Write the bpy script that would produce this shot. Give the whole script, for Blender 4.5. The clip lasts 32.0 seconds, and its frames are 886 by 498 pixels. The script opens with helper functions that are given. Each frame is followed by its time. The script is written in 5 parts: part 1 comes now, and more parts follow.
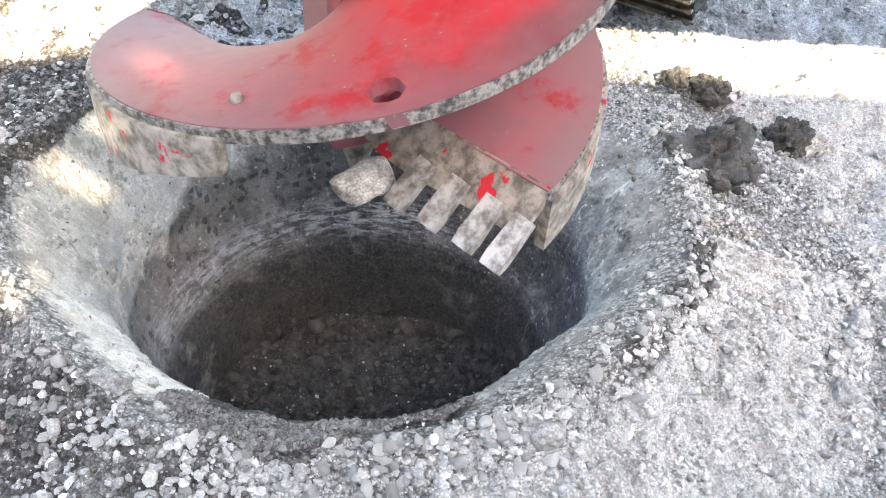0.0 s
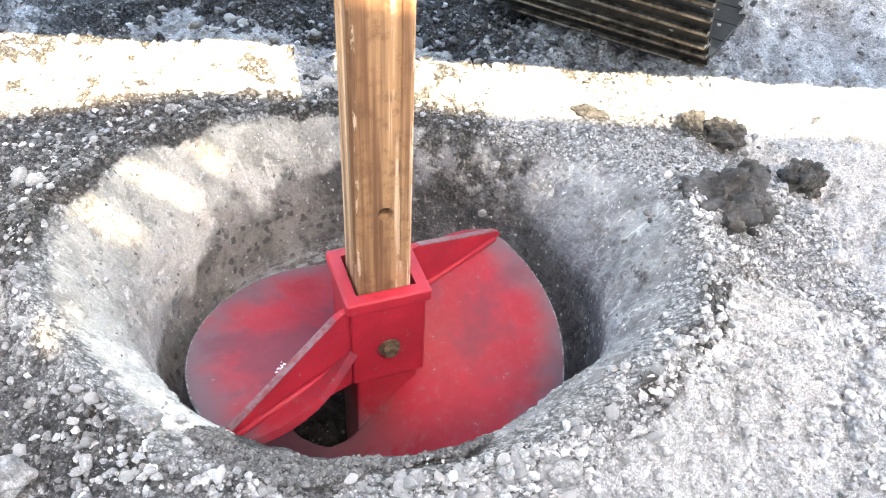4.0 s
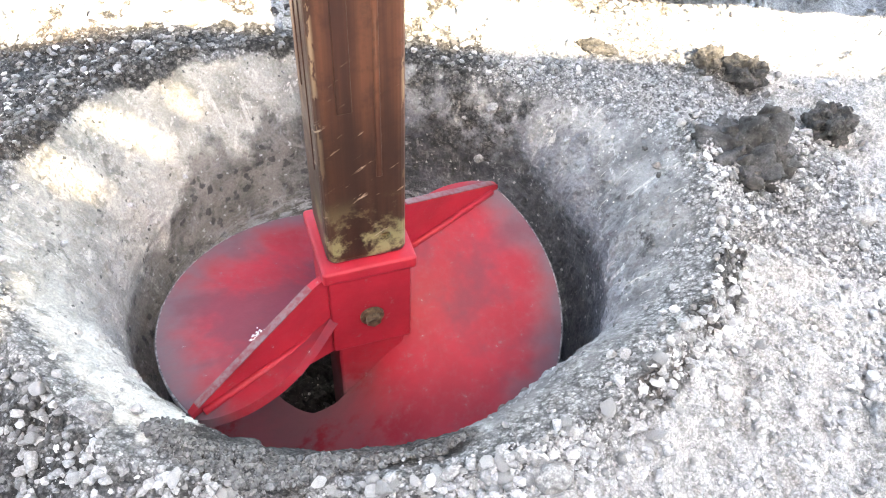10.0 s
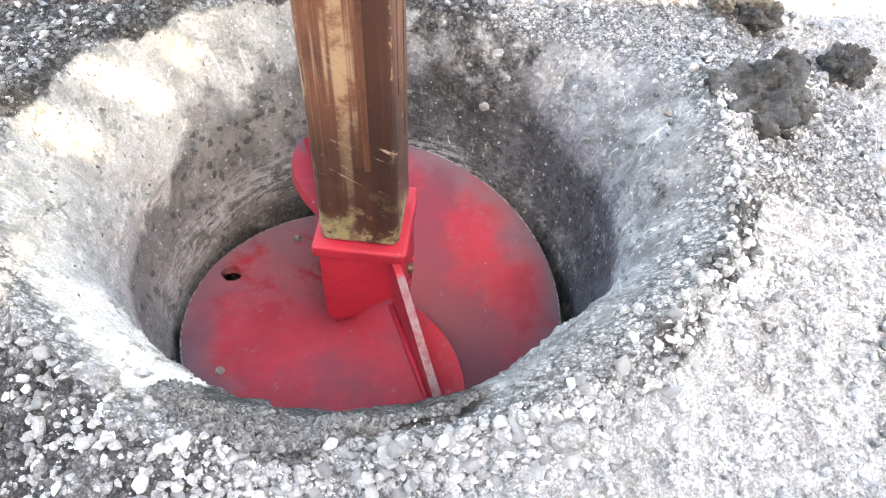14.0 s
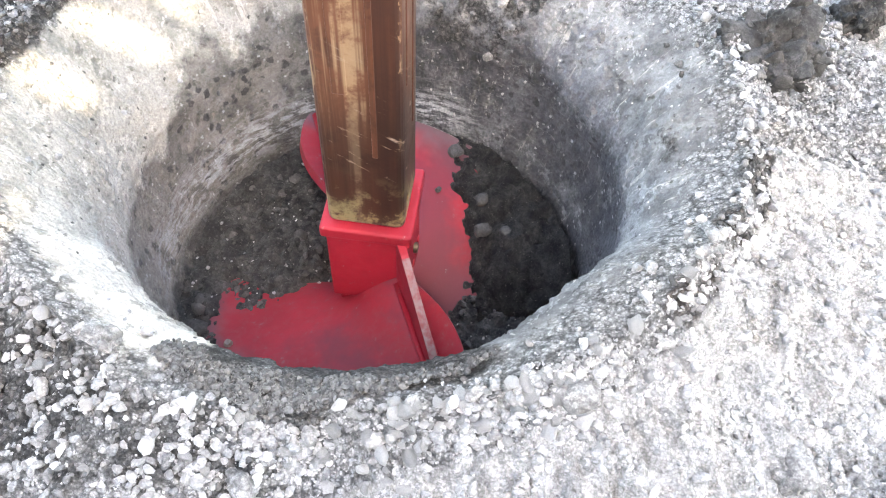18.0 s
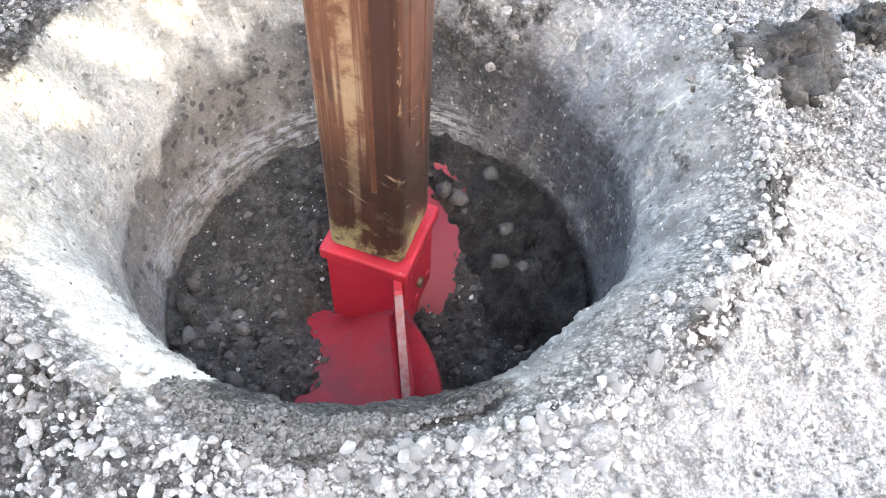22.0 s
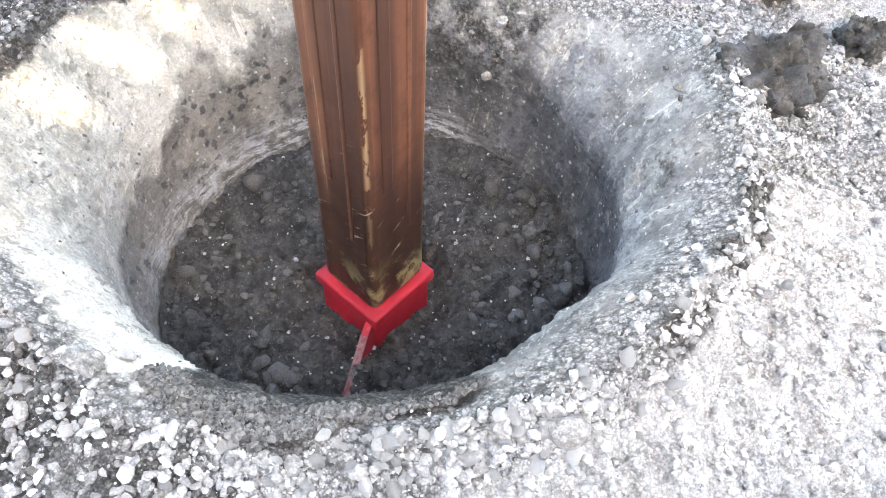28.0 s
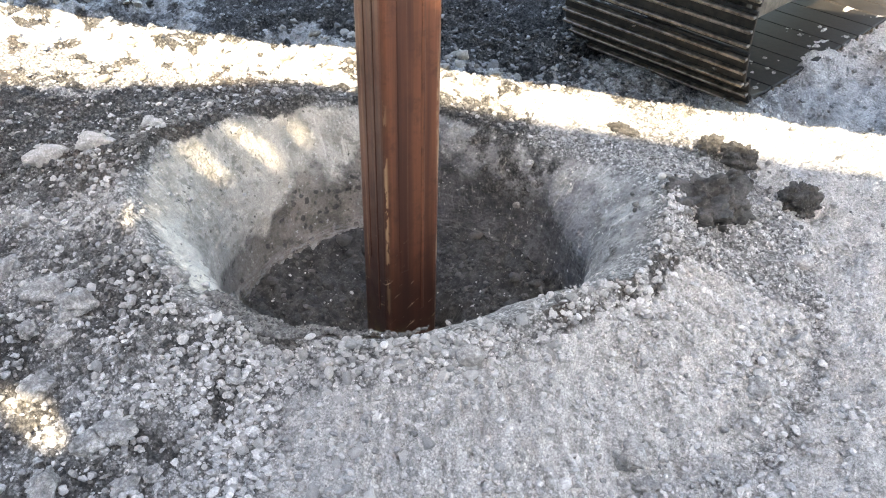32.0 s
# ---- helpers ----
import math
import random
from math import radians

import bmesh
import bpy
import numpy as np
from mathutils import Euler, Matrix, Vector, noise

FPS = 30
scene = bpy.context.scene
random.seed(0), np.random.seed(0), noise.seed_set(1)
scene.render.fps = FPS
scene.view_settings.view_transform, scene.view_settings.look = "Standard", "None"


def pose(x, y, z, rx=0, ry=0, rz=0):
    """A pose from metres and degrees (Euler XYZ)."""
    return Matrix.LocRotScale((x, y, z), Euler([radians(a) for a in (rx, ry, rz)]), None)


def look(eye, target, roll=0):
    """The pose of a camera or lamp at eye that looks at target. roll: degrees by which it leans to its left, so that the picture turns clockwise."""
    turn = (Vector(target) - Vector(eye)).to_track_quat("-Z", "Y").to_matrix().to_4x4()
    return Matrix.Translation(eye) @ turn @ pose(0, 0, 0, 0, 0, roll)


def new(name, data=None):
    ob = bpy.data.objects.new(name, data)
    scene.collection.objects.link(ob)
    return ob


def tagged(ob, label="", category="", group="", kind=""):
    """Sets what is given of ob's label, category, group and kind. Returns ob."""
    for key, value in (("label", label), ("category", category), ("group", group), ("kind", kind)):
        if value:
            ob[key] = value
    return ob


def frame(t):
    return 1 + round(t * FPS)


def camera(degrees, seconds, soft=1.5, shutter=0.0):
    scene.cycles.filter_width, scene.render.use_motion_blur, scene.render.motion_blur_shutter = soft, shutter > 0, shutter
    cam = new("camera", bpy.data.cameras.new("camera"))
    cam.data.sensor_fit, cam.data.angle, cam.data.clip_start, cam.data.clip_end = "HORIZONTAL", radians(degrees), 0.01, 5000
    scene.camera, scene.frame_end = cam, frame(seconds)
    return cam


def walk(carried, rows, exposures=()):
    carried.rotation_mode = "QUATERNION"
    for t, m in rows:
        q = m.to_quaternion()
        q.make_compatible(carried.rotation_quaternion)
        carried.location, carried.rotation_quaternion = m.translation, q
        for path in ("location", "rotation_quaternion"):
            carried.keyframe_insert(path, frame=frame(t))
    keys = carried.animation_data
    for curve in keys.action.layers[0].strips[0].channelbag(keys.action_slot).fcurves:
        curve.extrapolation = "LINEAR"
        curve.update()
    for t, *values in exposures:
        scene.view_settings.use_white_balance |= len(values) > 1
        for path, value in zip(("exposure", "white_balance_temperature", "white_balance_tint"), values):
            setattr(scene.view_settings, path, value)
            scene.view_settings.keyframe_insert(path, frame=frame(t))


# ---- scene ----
# The kelly axis is the world's z axis; the trodden ground lies at z = 0.
cam = camera(54.6, 32.0, soft=1.1)
METRES, EYE = 2.1, 1.623
AXIS = (-0.2227, 1.6864)
ROWS = [
    (0.0, 0.0, 0.0, 0.0, 3.28, -43.98, -3.4),
    (0.5, -0.003, -0.0134, 0.0035, 2.77, -43.63, -3.51),
    (1.0, -0.0019, -0.0172, 0.0048, 3.36, -43.05, -3.47),
    (1.5, -0.0003, -0.0223, 0.0074, 3.84, -42.6, -3.4),
    (2.0, 0.0016, -0.0268, 0.0086, 4.35, -42.15, -3.22),
    (2.5, 0.0027, -0.0276, 0.0121, 4.55, -41.63, -3.14),
    (3.0, 0.0032, -0.0271, 0.0166, 4.42, -41.27, -2.93),
    (3.5, 0.0024, -0.0232, 0.0194, 4.25, -41.3, -2.52),
    (5.5, 0.017, 0.0361, 0.0221, 4.86, -43.3, -2.29),
    (6.0, 0.025, 0.0815, 0.0174, 6.2, -45.0, -1.84),
    (6.5, -0.0008, 0.1215, 0.0044, 4.75, -47.67, -0.59),
    (7.0, -0.006, 0.1326, -0.0045, 3.24, -48.75, -1.01),
    (7.5, 0.008, 0.1067, 0.0007, 3.43, -46.66, -1.93),
    (8.0, 0.0172, 0.0948, 0.0058, 4.6, -43.94, -2.07),
    (8.5, 0.0243, 0.0896, 0.0086, 5.7, -43.0, -1.86),
    (9.0, 0.025, 0.0922, 0.0045, 5.7, -43.91, -1.49),
    (9.5, 0.0252, 0.0952, 0.0028, 5.2, -45.83, -1.56),
    (10.0, 0.0257, 0.0984, 0.0013, 4.97, -47.46, -1.83),
    (10.5, 0.0257, 0.0999, 0.0026, 5.03, -48.35, -1.79),
    (11.0, 0.0232, 0.1001, 0.0029, 5.07, -48.92, -1.61),
    (11.5, 0.0217, 0.1084, -0.0013, 4.78, -49.59, -1.5),
    (12.0, 0.0204, 0.1143, -0.0021, 4.52, -50.09, -1.46),
    (12.5, 0.0208, 0.1158, -0.0028, 4.39, -50.41, -1.29),
    (13.0, 0.0165, 0.1138, -0.0021, 4.51, -50.44, -1.17),
    (13.5, 0.0168, 0.1182, -0.0047, 4.44, -50.69, -1.0),
    (14.0, 0.0165, 0.1208, -0.0064, 4.45, -51.23, -1.26),
    (14.5, 0.013, 0.1266, -0.0083, 4.63, -51.77, -1.76),
    (16.5, 0.0047, 0.1321, -0.0134, 4.16, -53.54, -1.67),
    (17.0, 0.0029, 0.1339, -0.0147, 4.12, -53.86, -1.57),
    (17.5, 0.001, 0.1356, -0.0168, 3.95, -54.26, -1.59),
    (18.0, 0.0001, 0.137, -0.0176, 4.13, -54.58, -1.67),
    (18.5, -0.008, 0.1414, -0.0155, 4.0, -54.5, -1.69),
    (19.0, -0.0244, 0.1545, -0.0164, 2.88, -54.23, -1.56),
    (19.5, -0.0173, 0.1698, -0.0219, 2.51, -54.68, -1.63),
    (20.0, -0.0148, 0.1814, -0.024, 2.9, -55.71, -1.56),
    (20.5, -0.0174, 0.1824, -0.0233, 3.33, -55.93, -1.58),
    (21.0, -0.0153, 0.183, -0.0232, 3.33, -55.39, -1.57),
    (21.5, -0.0178, 0.184, -0.0233, 3.3, -55.32, -1.73),
    (22.0, -0.0211, 0.1832, -0.0229, 3.48, -55.17, -2.03),
    (22.5, -0.022, 0.1839, -0.0238, 3.63, -55.07, -2.33),
    (23.0, -0.0236, 0.1852, -0.0237, 3.7, -55.09, -2.48),
    (23.5, -0.0241, 0.1853, -0.0248, 3.71, -55.24, -2.48),
    (24.0, -0.0236, 0.1819, -0.0246, 3.88, -55.35, -2.38),
    (24.5, -0.0228, 0.1792, -0.0235, 4.01, -55.3, -2.21),
    (25.0, -0.0158, 0.1678, -0.0221, 4.33, -54.78, -2.02),
    (25.5, -0.0001, 0.1565, -0.0172, 5.01, -53.95, -2.02),
    (27.5, 0.0084, 0.1603, -0.0206, 4.89, -53.98, -1.79),
    (28.0, 0.0122, 0.1581, -0.0199, 4.97, -53.92, -1.86),
    (28.5, 0.0135, 0.1571, -0.0203, 5.07, -53.59, -2.03),
    (29.0, 0.0326, 0.1446, -0.0159, 6.48, -52.57, -2.33),
    (29.5, 0.0709, 0.1057, -0.006, 9.39, -50.51, -1.99),
    (30.0, 0.0899, 0.0684, -0.0013, 10.44, -48.19, -1.2),
    (30.5, 0.1059, -0.0184, 0.0081, 10.18, -46.02, -0.8),
    (31.0, 0.1497, -0.1075, 0.0292, 11.75, -43.09, -1.32),
    (31.5, 0.233, -0.1807, 0.0361, 16.05, -39.36, -2.28),
    (32.0, 0.2965, -0.2619, 0.0433, 17.91, -36.85, -1.15),
]

EXPOSE = [(0.0, 3.62, 8000, 10), (1.2, 3.62, 8000, 10), (3.0, 3.71, 8050, 10), (6.0, 3.79, 8050, 10), (7.2, 3.85, 8050, 10), (8.0, 3.99, 8050, 10), (8.5, 3.89, 8050, 10), (9.0, 3.77, 8050, 10), (10.0, 3.81, 8050, 10), (13.0, 3.95, 8150, 10), (19.0, 4.01, 8150, 10), (24.0, 4.03, 8150, 10), (28.0, 4.03, 8150, 10), (30.0, 3.83, 8150, 10), (31.0, 3.41, 8050, 10), (32.0, 3.13, 7800, 10)]
walk(cam, [(t, pose(-AXIS[0], -AXIS[1], EYE) @ pose(METRES * x, METRES * y, METRES * z, 90 + pitch, roll, yaw)) for t, x, y, z, yaw, pitch, roll in ROWS], EXPOSE)

# ---- light ----
SUN = Vector((0.39, -1.14, 1.0)).normalized()
world = bpy.data.worlds.new("sky")
scene.world = world
world.use_nodes = True
wn = world.node_tree.nodes
sky = wn.new("ShaderNodeTexSky")
sky.sky_type, sky.sun_disc = "NISHITA", False
sky.sun_elevation = math.asin(SUN.z)
sky.sun_rotation = math.atan2(SUN.x, SUN.y)
sky.dust_density, sky.ozone_density = 2.0, 1.0
world.node_tree.links.new(sky.outputs[0], wn["Background"].inputs[0])
wn["Background"].inputs[1].default_value = 0.15
sun = new("sun", bpy.data.lights.new("sun", "SUN"))
sun.data.energy, sun.data.angle, sun.data.color = 3.5, radians(0.6), (1.0, 0.90, 0.73)
sun.matrix_world = look(tuple(SUN * 30), (0, 0, 0))


# ---- materials ----
def mix(nt, fac, a, b):
    n = nt.nodes.new("ShaderNodeMix")
    n.data_type = "RGBA"
    for s, v in ((n.inputs[0], fac), (n.inputs[6], a), (n.inputs[7], b)):
        if isinstance(v, bpy.types.NodeSocket):
            nt.links.new(v, s)
        elif isinstance(v, tuple):
            s.default_value = (*v, 1)
        else:
            s.default_value = v
    return n.outputs[2]


def calc(nt, op, a, b=0.0, clamp=False):
    n = nt.nodes.new("ShaderNodeMath")
    n.operation, n.use_clamp = op, clamp
    for s, v in zip(n.inputs, (a, b)):
        if isinstance(v, bpy.types.NodeSocket):
            nt.links.new(v, s)
        else:
            s.default_value = v
    return n.outputs[0]


def ramp(nt, value, lo, hi):
    n = nt.nodes.new("ShaderNodeMapRange")
    n.interpolation_type = "SMOOTHSTEP"
    nt.links.new(value, n.inputs[0])
    n.inputs[1].default_value, n.inputs[2].default_value = lo, hi
    return n.outputs[0]


def grain(nt, coord, scale, detail=4.0, stretch=(1, 1, 1), rough=0.55, kind="noise"):
    m = nt.nodes.new("ShaderNodeMapping")
    m.inputs[3].default_value = stretch
    nt.links.new(coord, m.inputs[0])
    if kind == "noise":
        n = nt.nodes.new("ShaderNodeTexNoise")
        n.inputs["Detail"].default_value, n.inputs["Roughness"].default_value = detail, rough
    else:
        n = nt.nodes.new("ShaderNodeTexVoronoi")
    n.inputs["Scale"].default_value = scale
    nt.links.new(m.outputs[0], n.inputs["Vector"])
    return n.outputs[0]


def attr(nt, name):
    n = nt.nodes.new("ShaderNodeAttribute")
    n.attribute_name = name
    return n.outputs["Fac"]


def material(name, rough=0.8, metal=0.0):
    m = bpy.data.materials.new(name)
    m.use_nodes = True
    nt = m.node_tree
    b = nt.nodes["Principled BSDF"]
    b.inputs["Roughness"].default_value, b.inputs["Metallic"].default_value = rough, metal
    return m, nt, b, nt.nodes.new("ShaderNodeTexCoord")


def grit(nt, coord, col, scale=150, low=0.5, high=1.5):
    """Fine light and dark grains over a colour."""
    n = nt.nodes.new("ShaderNodeVectorMath")
    n.operation = "SCALE"
    nt.links.new(col, n.inputs[0])
    k = ramp(nt, grain(nt, coord, scale, 6, rough=0.8), 0.40, 0.60)
    nt.links.new(calc(nt, "ADD", low, calc(nt, "MULTIPLY", k, high - low)), n.inputs["Scale"])
    return n.outputs[0]


def grains(nt, coord, col, scale, low, high, gap_shade=0.0):
    """Single grains, each with a brightness of its own, with contact shade painted into the gaps between them."""
    v = nt.nodes.new("ShaderNodeTexVoronoi")
    v.inputs["Scale"].default_value = scale
    nt.links.new(coord, v.inputs["Vector"])
    sep = nt.nodes.new("ShaderNodeSeparateColor")
    nt.links.new(v.outputs["Color"], sep.inputs[0])
    k = calc(nt, "ADD", low, calc(nt, "MULTIPLY", calc(nt, "POWER", sep.outputs[0], 1.5), high - low))
    if gap_shade:
        k = calc(nt, "MULTIPLY", k, calc(nt, "SUBTRACT", 1.0, calc(nt, "MULTIPLY", ramp(nt, v.outputs["Distance"], 0.38, 0.72), gap_shade)))
    n = nt.nodes.new("ShaderNodeVectorMath")
    n.operation = "SCALE"
    nt.links.new(col, n.inputs[0])
    nt.links.new(k, n.inputs["Scale"])
    return n.outputs[0]


def flecks(nt, coord, scale, size, share):
    """Mask of small ragged spots, kept in the given share of the cells."""
    bend = nt.nodes.new("ShaderNodeTexNoise")
    bend.inputs["Scale"].default_value, bend.inputs["Detail"].default_value = scale * 1.3, 3.0
    nt.links.new(coord, bend.inputs["Vector"])
    push = nt.nodes.new("ShaderNodeVectorMath")
    push.operation = "MULTIPLY_ADD"
    nt.links.new(bend.outputs["Color"], push.inputs[0])
    push.inputs[1].default_value = (1.1 / scale,) * 3
    nt.links.new(coord, push.inputs[2])
    v = nt.nodes.new("ShaderNodeTexVoronoi")
    v.inputs["Scale"].default_value = scale
    nt.links.new(push.outputs[0], v.inputs["Vector"])
    sep = nt.nodes.new("ShaderNodeSeparateColor")
    nt.links.new(v.outputs["Color"], sep.inputs[0])
    return calc(nt, "MULTIPLY", ramp(nt, v.outputs["Distance"], size, size * 0.6), calc(nt, "LESS_THAN", sep.outputs[0], share))


def bump(nt, b, height, strength=0.5, distance=0.01):
    n = nt.nodes.new("ShaderNodeBump")
    n.inputs["Strength"].default_value, n.inputs["Distance"].default_value = strength, distance
    nt.links.new(height, n.inputs["Height"])
    nt.links.new(n.outputs[0], b.inputs["Normal"])


def ground_material():
    m, nt, b, tc = material("gravelly_ground", 0.95)
    ob, uv = tc.outputs["Object"], tc.outputs["UV"]
    big, mid, fine = grain(nt, ob, 2.2, 5), grain(nt, ob, 13, 6, rough=0.68), grain(nt, ob, 85, 6, rough=0.72)
    cells = grain(nt, ob, 70, kind="voronoi")
    lumps = grain(nt, ob, 30, 5, rough=0.6)
    warm = attr(nt, "warm")

    def wob(name, noise_socket, k):
        return calc(nt, "ADD", attr(nt, name), calc(nt, "MULTIPLY", calc(nt, "SUBTRACT", noise_socket, 0.5), k))

    # pale dust over grit, bare powder with runnels
    dust = mix(nt, ramp(nt, lumps, 0.38, 0.60), (0.28, 0.278, 0.277), (0.50, 0.496, 0.492))
    dust = mix(nt, ramp(nt, fine, 0.53, 0.63), dust, (0.66, 0.655, 0.65))
    dust = grains(nt, ob, grains(nt, ob, dust, 75, 0.70, 1.25, 0.55), 210, 0.65, 1.35, 0.35)
    runnel = grain(nt, uv, 1.0, 6, stretch=(34.0, 13.0, 1.0), rough=0.72)
    bare = mix(nt, ramp(nt, runnel, 0.36, 0.60), (0.46, 0.454, 0.443), (0.66, 0.65, 0.632))
    # darker lumps, streaks and flecks paint the small relief's shading into the slope
    bare = mix(nt, calc(nt, "MULTIPLY", ramp(nt, lumps, 0.60, 0.68), 0.55), bare, (0.30, 0.294, 0.286))
    bare = mix(nt, calc(nt, "MULTIPLY", ramp(nt, runnel, 0.44, 0.37), 0.55), bare, (0.27, 0.264, 0.256))
    bare = mix(nt, calc(nt, "MULTIPLY", flecks(nt, ob, 52, 0.42, 0.30), 0.7), bare, (0.25, 0.245, 0.238))
    bare = mix(nt, flecks(nt, ob, 70, 0.40, 0.30), bare, (0.74, 0.73, 0.71))
    bare = grains(nt, ob, bare, 190, 0.80, 1.16, 0.3)
    dust = mix(nt, calc(nt, "MULTIPLY", ramp(nt, wob("powder", mid, 1.4), 0.3, 0.7), 0.9), dust, bare)
    # walls of the hole
    smear, blot = grain(nt, ob, 1.0, 6, stretch=(9, 9, 4), rough=0.62), grain(nt, ob, 5.5, 6, rough=0.66)
    rake = grain(nt, ob, 1.0, 6, stretch=(30, 10, 15), rough=0.7)
    drip = grain(nt, uv, 1.0, 5, stretch=(34.0, 4.0, 1.0), rough=0.65)
    scrape = grain(nt, uv, 1.0, 6, stretch=(12.0, 75.0, 1.0), rough=0.7)
    stain = calc(nt, "ADD", calc(nt, "MULTIPLY", blot, 0.6), calc(nt, "MULTIPLY", mid, 0.4))
    warped = grain(nt, ob, 26, 4, rough=0.6)
    # left wall: its own beige clay, raised for sunlight bounced onto it
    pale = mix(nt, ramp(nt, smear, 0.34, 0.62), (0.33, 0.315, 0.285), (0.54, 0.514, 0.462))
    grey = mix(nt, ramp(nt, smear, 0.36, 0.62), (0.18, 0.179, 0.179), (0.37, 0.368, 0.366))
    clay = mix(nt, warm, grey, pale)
    # bounced light on the left-front wall, painted as a whiter tone
    clay = mix(nt, calc(nt, "MULTIPLY", ramp(nt, wob("bounce_light", stain, 1.6), 0.3, 0.8), 0.85), clay, mix(nt, ramp(nt, smear, 0.36, 0.56), (0.56, 0.53, 0.48), (0.82, 0.78, 0.71)))
    clay = mix(nt, calc(nt, "MULTIPLY", ramp(nt, mid, 0.575, 0.61), 0.75), clay, mix(nt, warm, (0.17, 0.168, 0.165), (0.27, 0.255, 0.225)))
    clay = mix(nt, calc(nt, "MULTIPLY", ramp(nt, rake, 0.59, 0.62), 0.6), clay, mix(nt, warm, (0.56, 0.56, 0.56), (0.72, 0.69, 0.63)))
    clay = mix(nt, calc(nt, "MULTIPLY", ramp(nt, rake, 0.37, 0.32), 0.7), clay, (0.13, 0.125, 0.115))
    clay = mix(nt, calc(nt, "MULTIPLY", ramp(nt, drip, 0.60, 0.63), 0.7), clay, (0.66, 0.63, 0.58))
    clay = mix(nt, calc(nt, "MULTIPLY", flecks(nt, ob, 46, 0.30, 0.16), ramp(nt, warped, 0.42, 0.55)), clay, (0.10, 0.097, 0.09))
    clay = mix(nt, flecks(nt, ob, 75, 0.30, 0.12), clay, (0.70, 0.68, 0.64))
    # blue-grey lower wall, darkened further to hold some of the hole's shade
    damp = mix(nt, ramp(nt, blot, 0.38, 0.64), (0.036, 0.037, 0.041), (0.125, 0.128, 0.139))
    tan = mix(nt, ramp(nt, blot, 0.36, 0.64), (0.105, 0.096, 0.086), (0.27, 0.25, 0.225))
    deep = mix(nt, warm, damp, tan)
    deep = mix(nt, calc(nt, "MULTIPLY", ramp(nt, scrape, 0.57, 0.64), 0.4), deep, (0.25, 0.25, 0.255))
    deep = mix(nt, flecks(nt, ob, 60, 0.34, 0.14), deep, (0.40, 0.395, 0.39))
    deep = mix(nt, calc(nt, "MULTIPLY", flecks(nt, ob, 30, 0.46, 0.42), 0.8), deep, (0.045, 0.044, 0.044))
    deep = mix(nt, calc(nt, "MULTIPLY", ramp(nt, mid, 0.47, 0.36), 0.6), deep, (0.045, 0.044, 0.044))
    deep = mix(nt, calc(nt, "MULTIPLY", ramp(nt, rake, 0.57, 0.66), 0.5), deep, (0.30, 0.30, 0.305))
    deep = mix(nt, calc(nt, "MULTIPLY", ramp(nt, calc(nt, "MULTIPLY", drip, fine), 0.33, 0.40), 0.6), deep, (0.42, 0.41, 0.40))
    # painted shade: the wall's colour goes near black towards the hole's bottom
    deep = mix(nt, calc(nt, "MULTIPLY", ramp(nt, wob("hole_shade", blot, 1.6), 0.25, 0.75), 0.85), deep, mix(nt, ramp(nt, fine, 0.40, 0.66), (0.018, 0.0178, 0.018), (0.070, 0.069, 0.069)))
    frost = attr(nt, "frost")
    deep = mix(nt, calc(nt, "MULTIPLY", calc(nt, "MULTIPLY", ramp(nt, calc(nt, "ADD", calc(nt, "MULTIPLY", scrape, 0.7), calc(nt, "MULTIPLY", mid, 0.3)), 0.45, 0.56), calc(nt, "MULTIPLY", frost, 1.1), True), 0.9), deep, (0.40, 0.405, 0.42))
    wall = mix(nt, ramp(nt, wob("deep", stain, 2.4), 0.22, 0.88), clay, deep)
    wall = mix(nt, calc(nt, "MULTIPLY", ramp(nt, wob("haze", stain, 2.6), 0.35, 1.05), 0.6), wall, (0.33, 0.338, 0.36))
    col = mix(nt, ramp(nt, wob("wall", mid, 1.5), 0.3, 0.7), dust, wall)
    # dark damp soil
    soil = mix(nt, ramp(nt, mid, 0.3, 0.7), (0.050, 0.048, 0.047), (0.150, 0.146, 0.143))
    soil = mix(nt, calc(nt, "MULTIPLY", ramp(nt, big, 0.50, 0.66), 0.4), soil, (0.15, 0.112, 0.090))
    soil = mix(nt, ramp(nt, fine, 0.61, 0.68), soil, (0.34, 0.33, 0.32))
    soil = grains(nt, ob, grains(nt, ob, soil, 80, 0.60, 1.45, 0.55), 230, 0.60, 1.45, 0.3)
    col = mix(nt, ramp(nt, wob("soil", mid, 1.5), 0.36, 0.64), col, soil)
    nt.links.new(grit(nt, ob, col, 150, 0.85, 1.14), b.inputs["Base Color"])
    h = calc(nt, "ADD", calc(nt, "ADD", mid, calc(nt, "MULTIPLY", lumps, 0.7)), calc(nt, "ADD", calc(nt, "MULTIPLY", fine, 0.7), calc(nt, "MULTIPLY", cells, -0.5)))
    bump(nt, b, h, 1.0, 0.020)
    return m


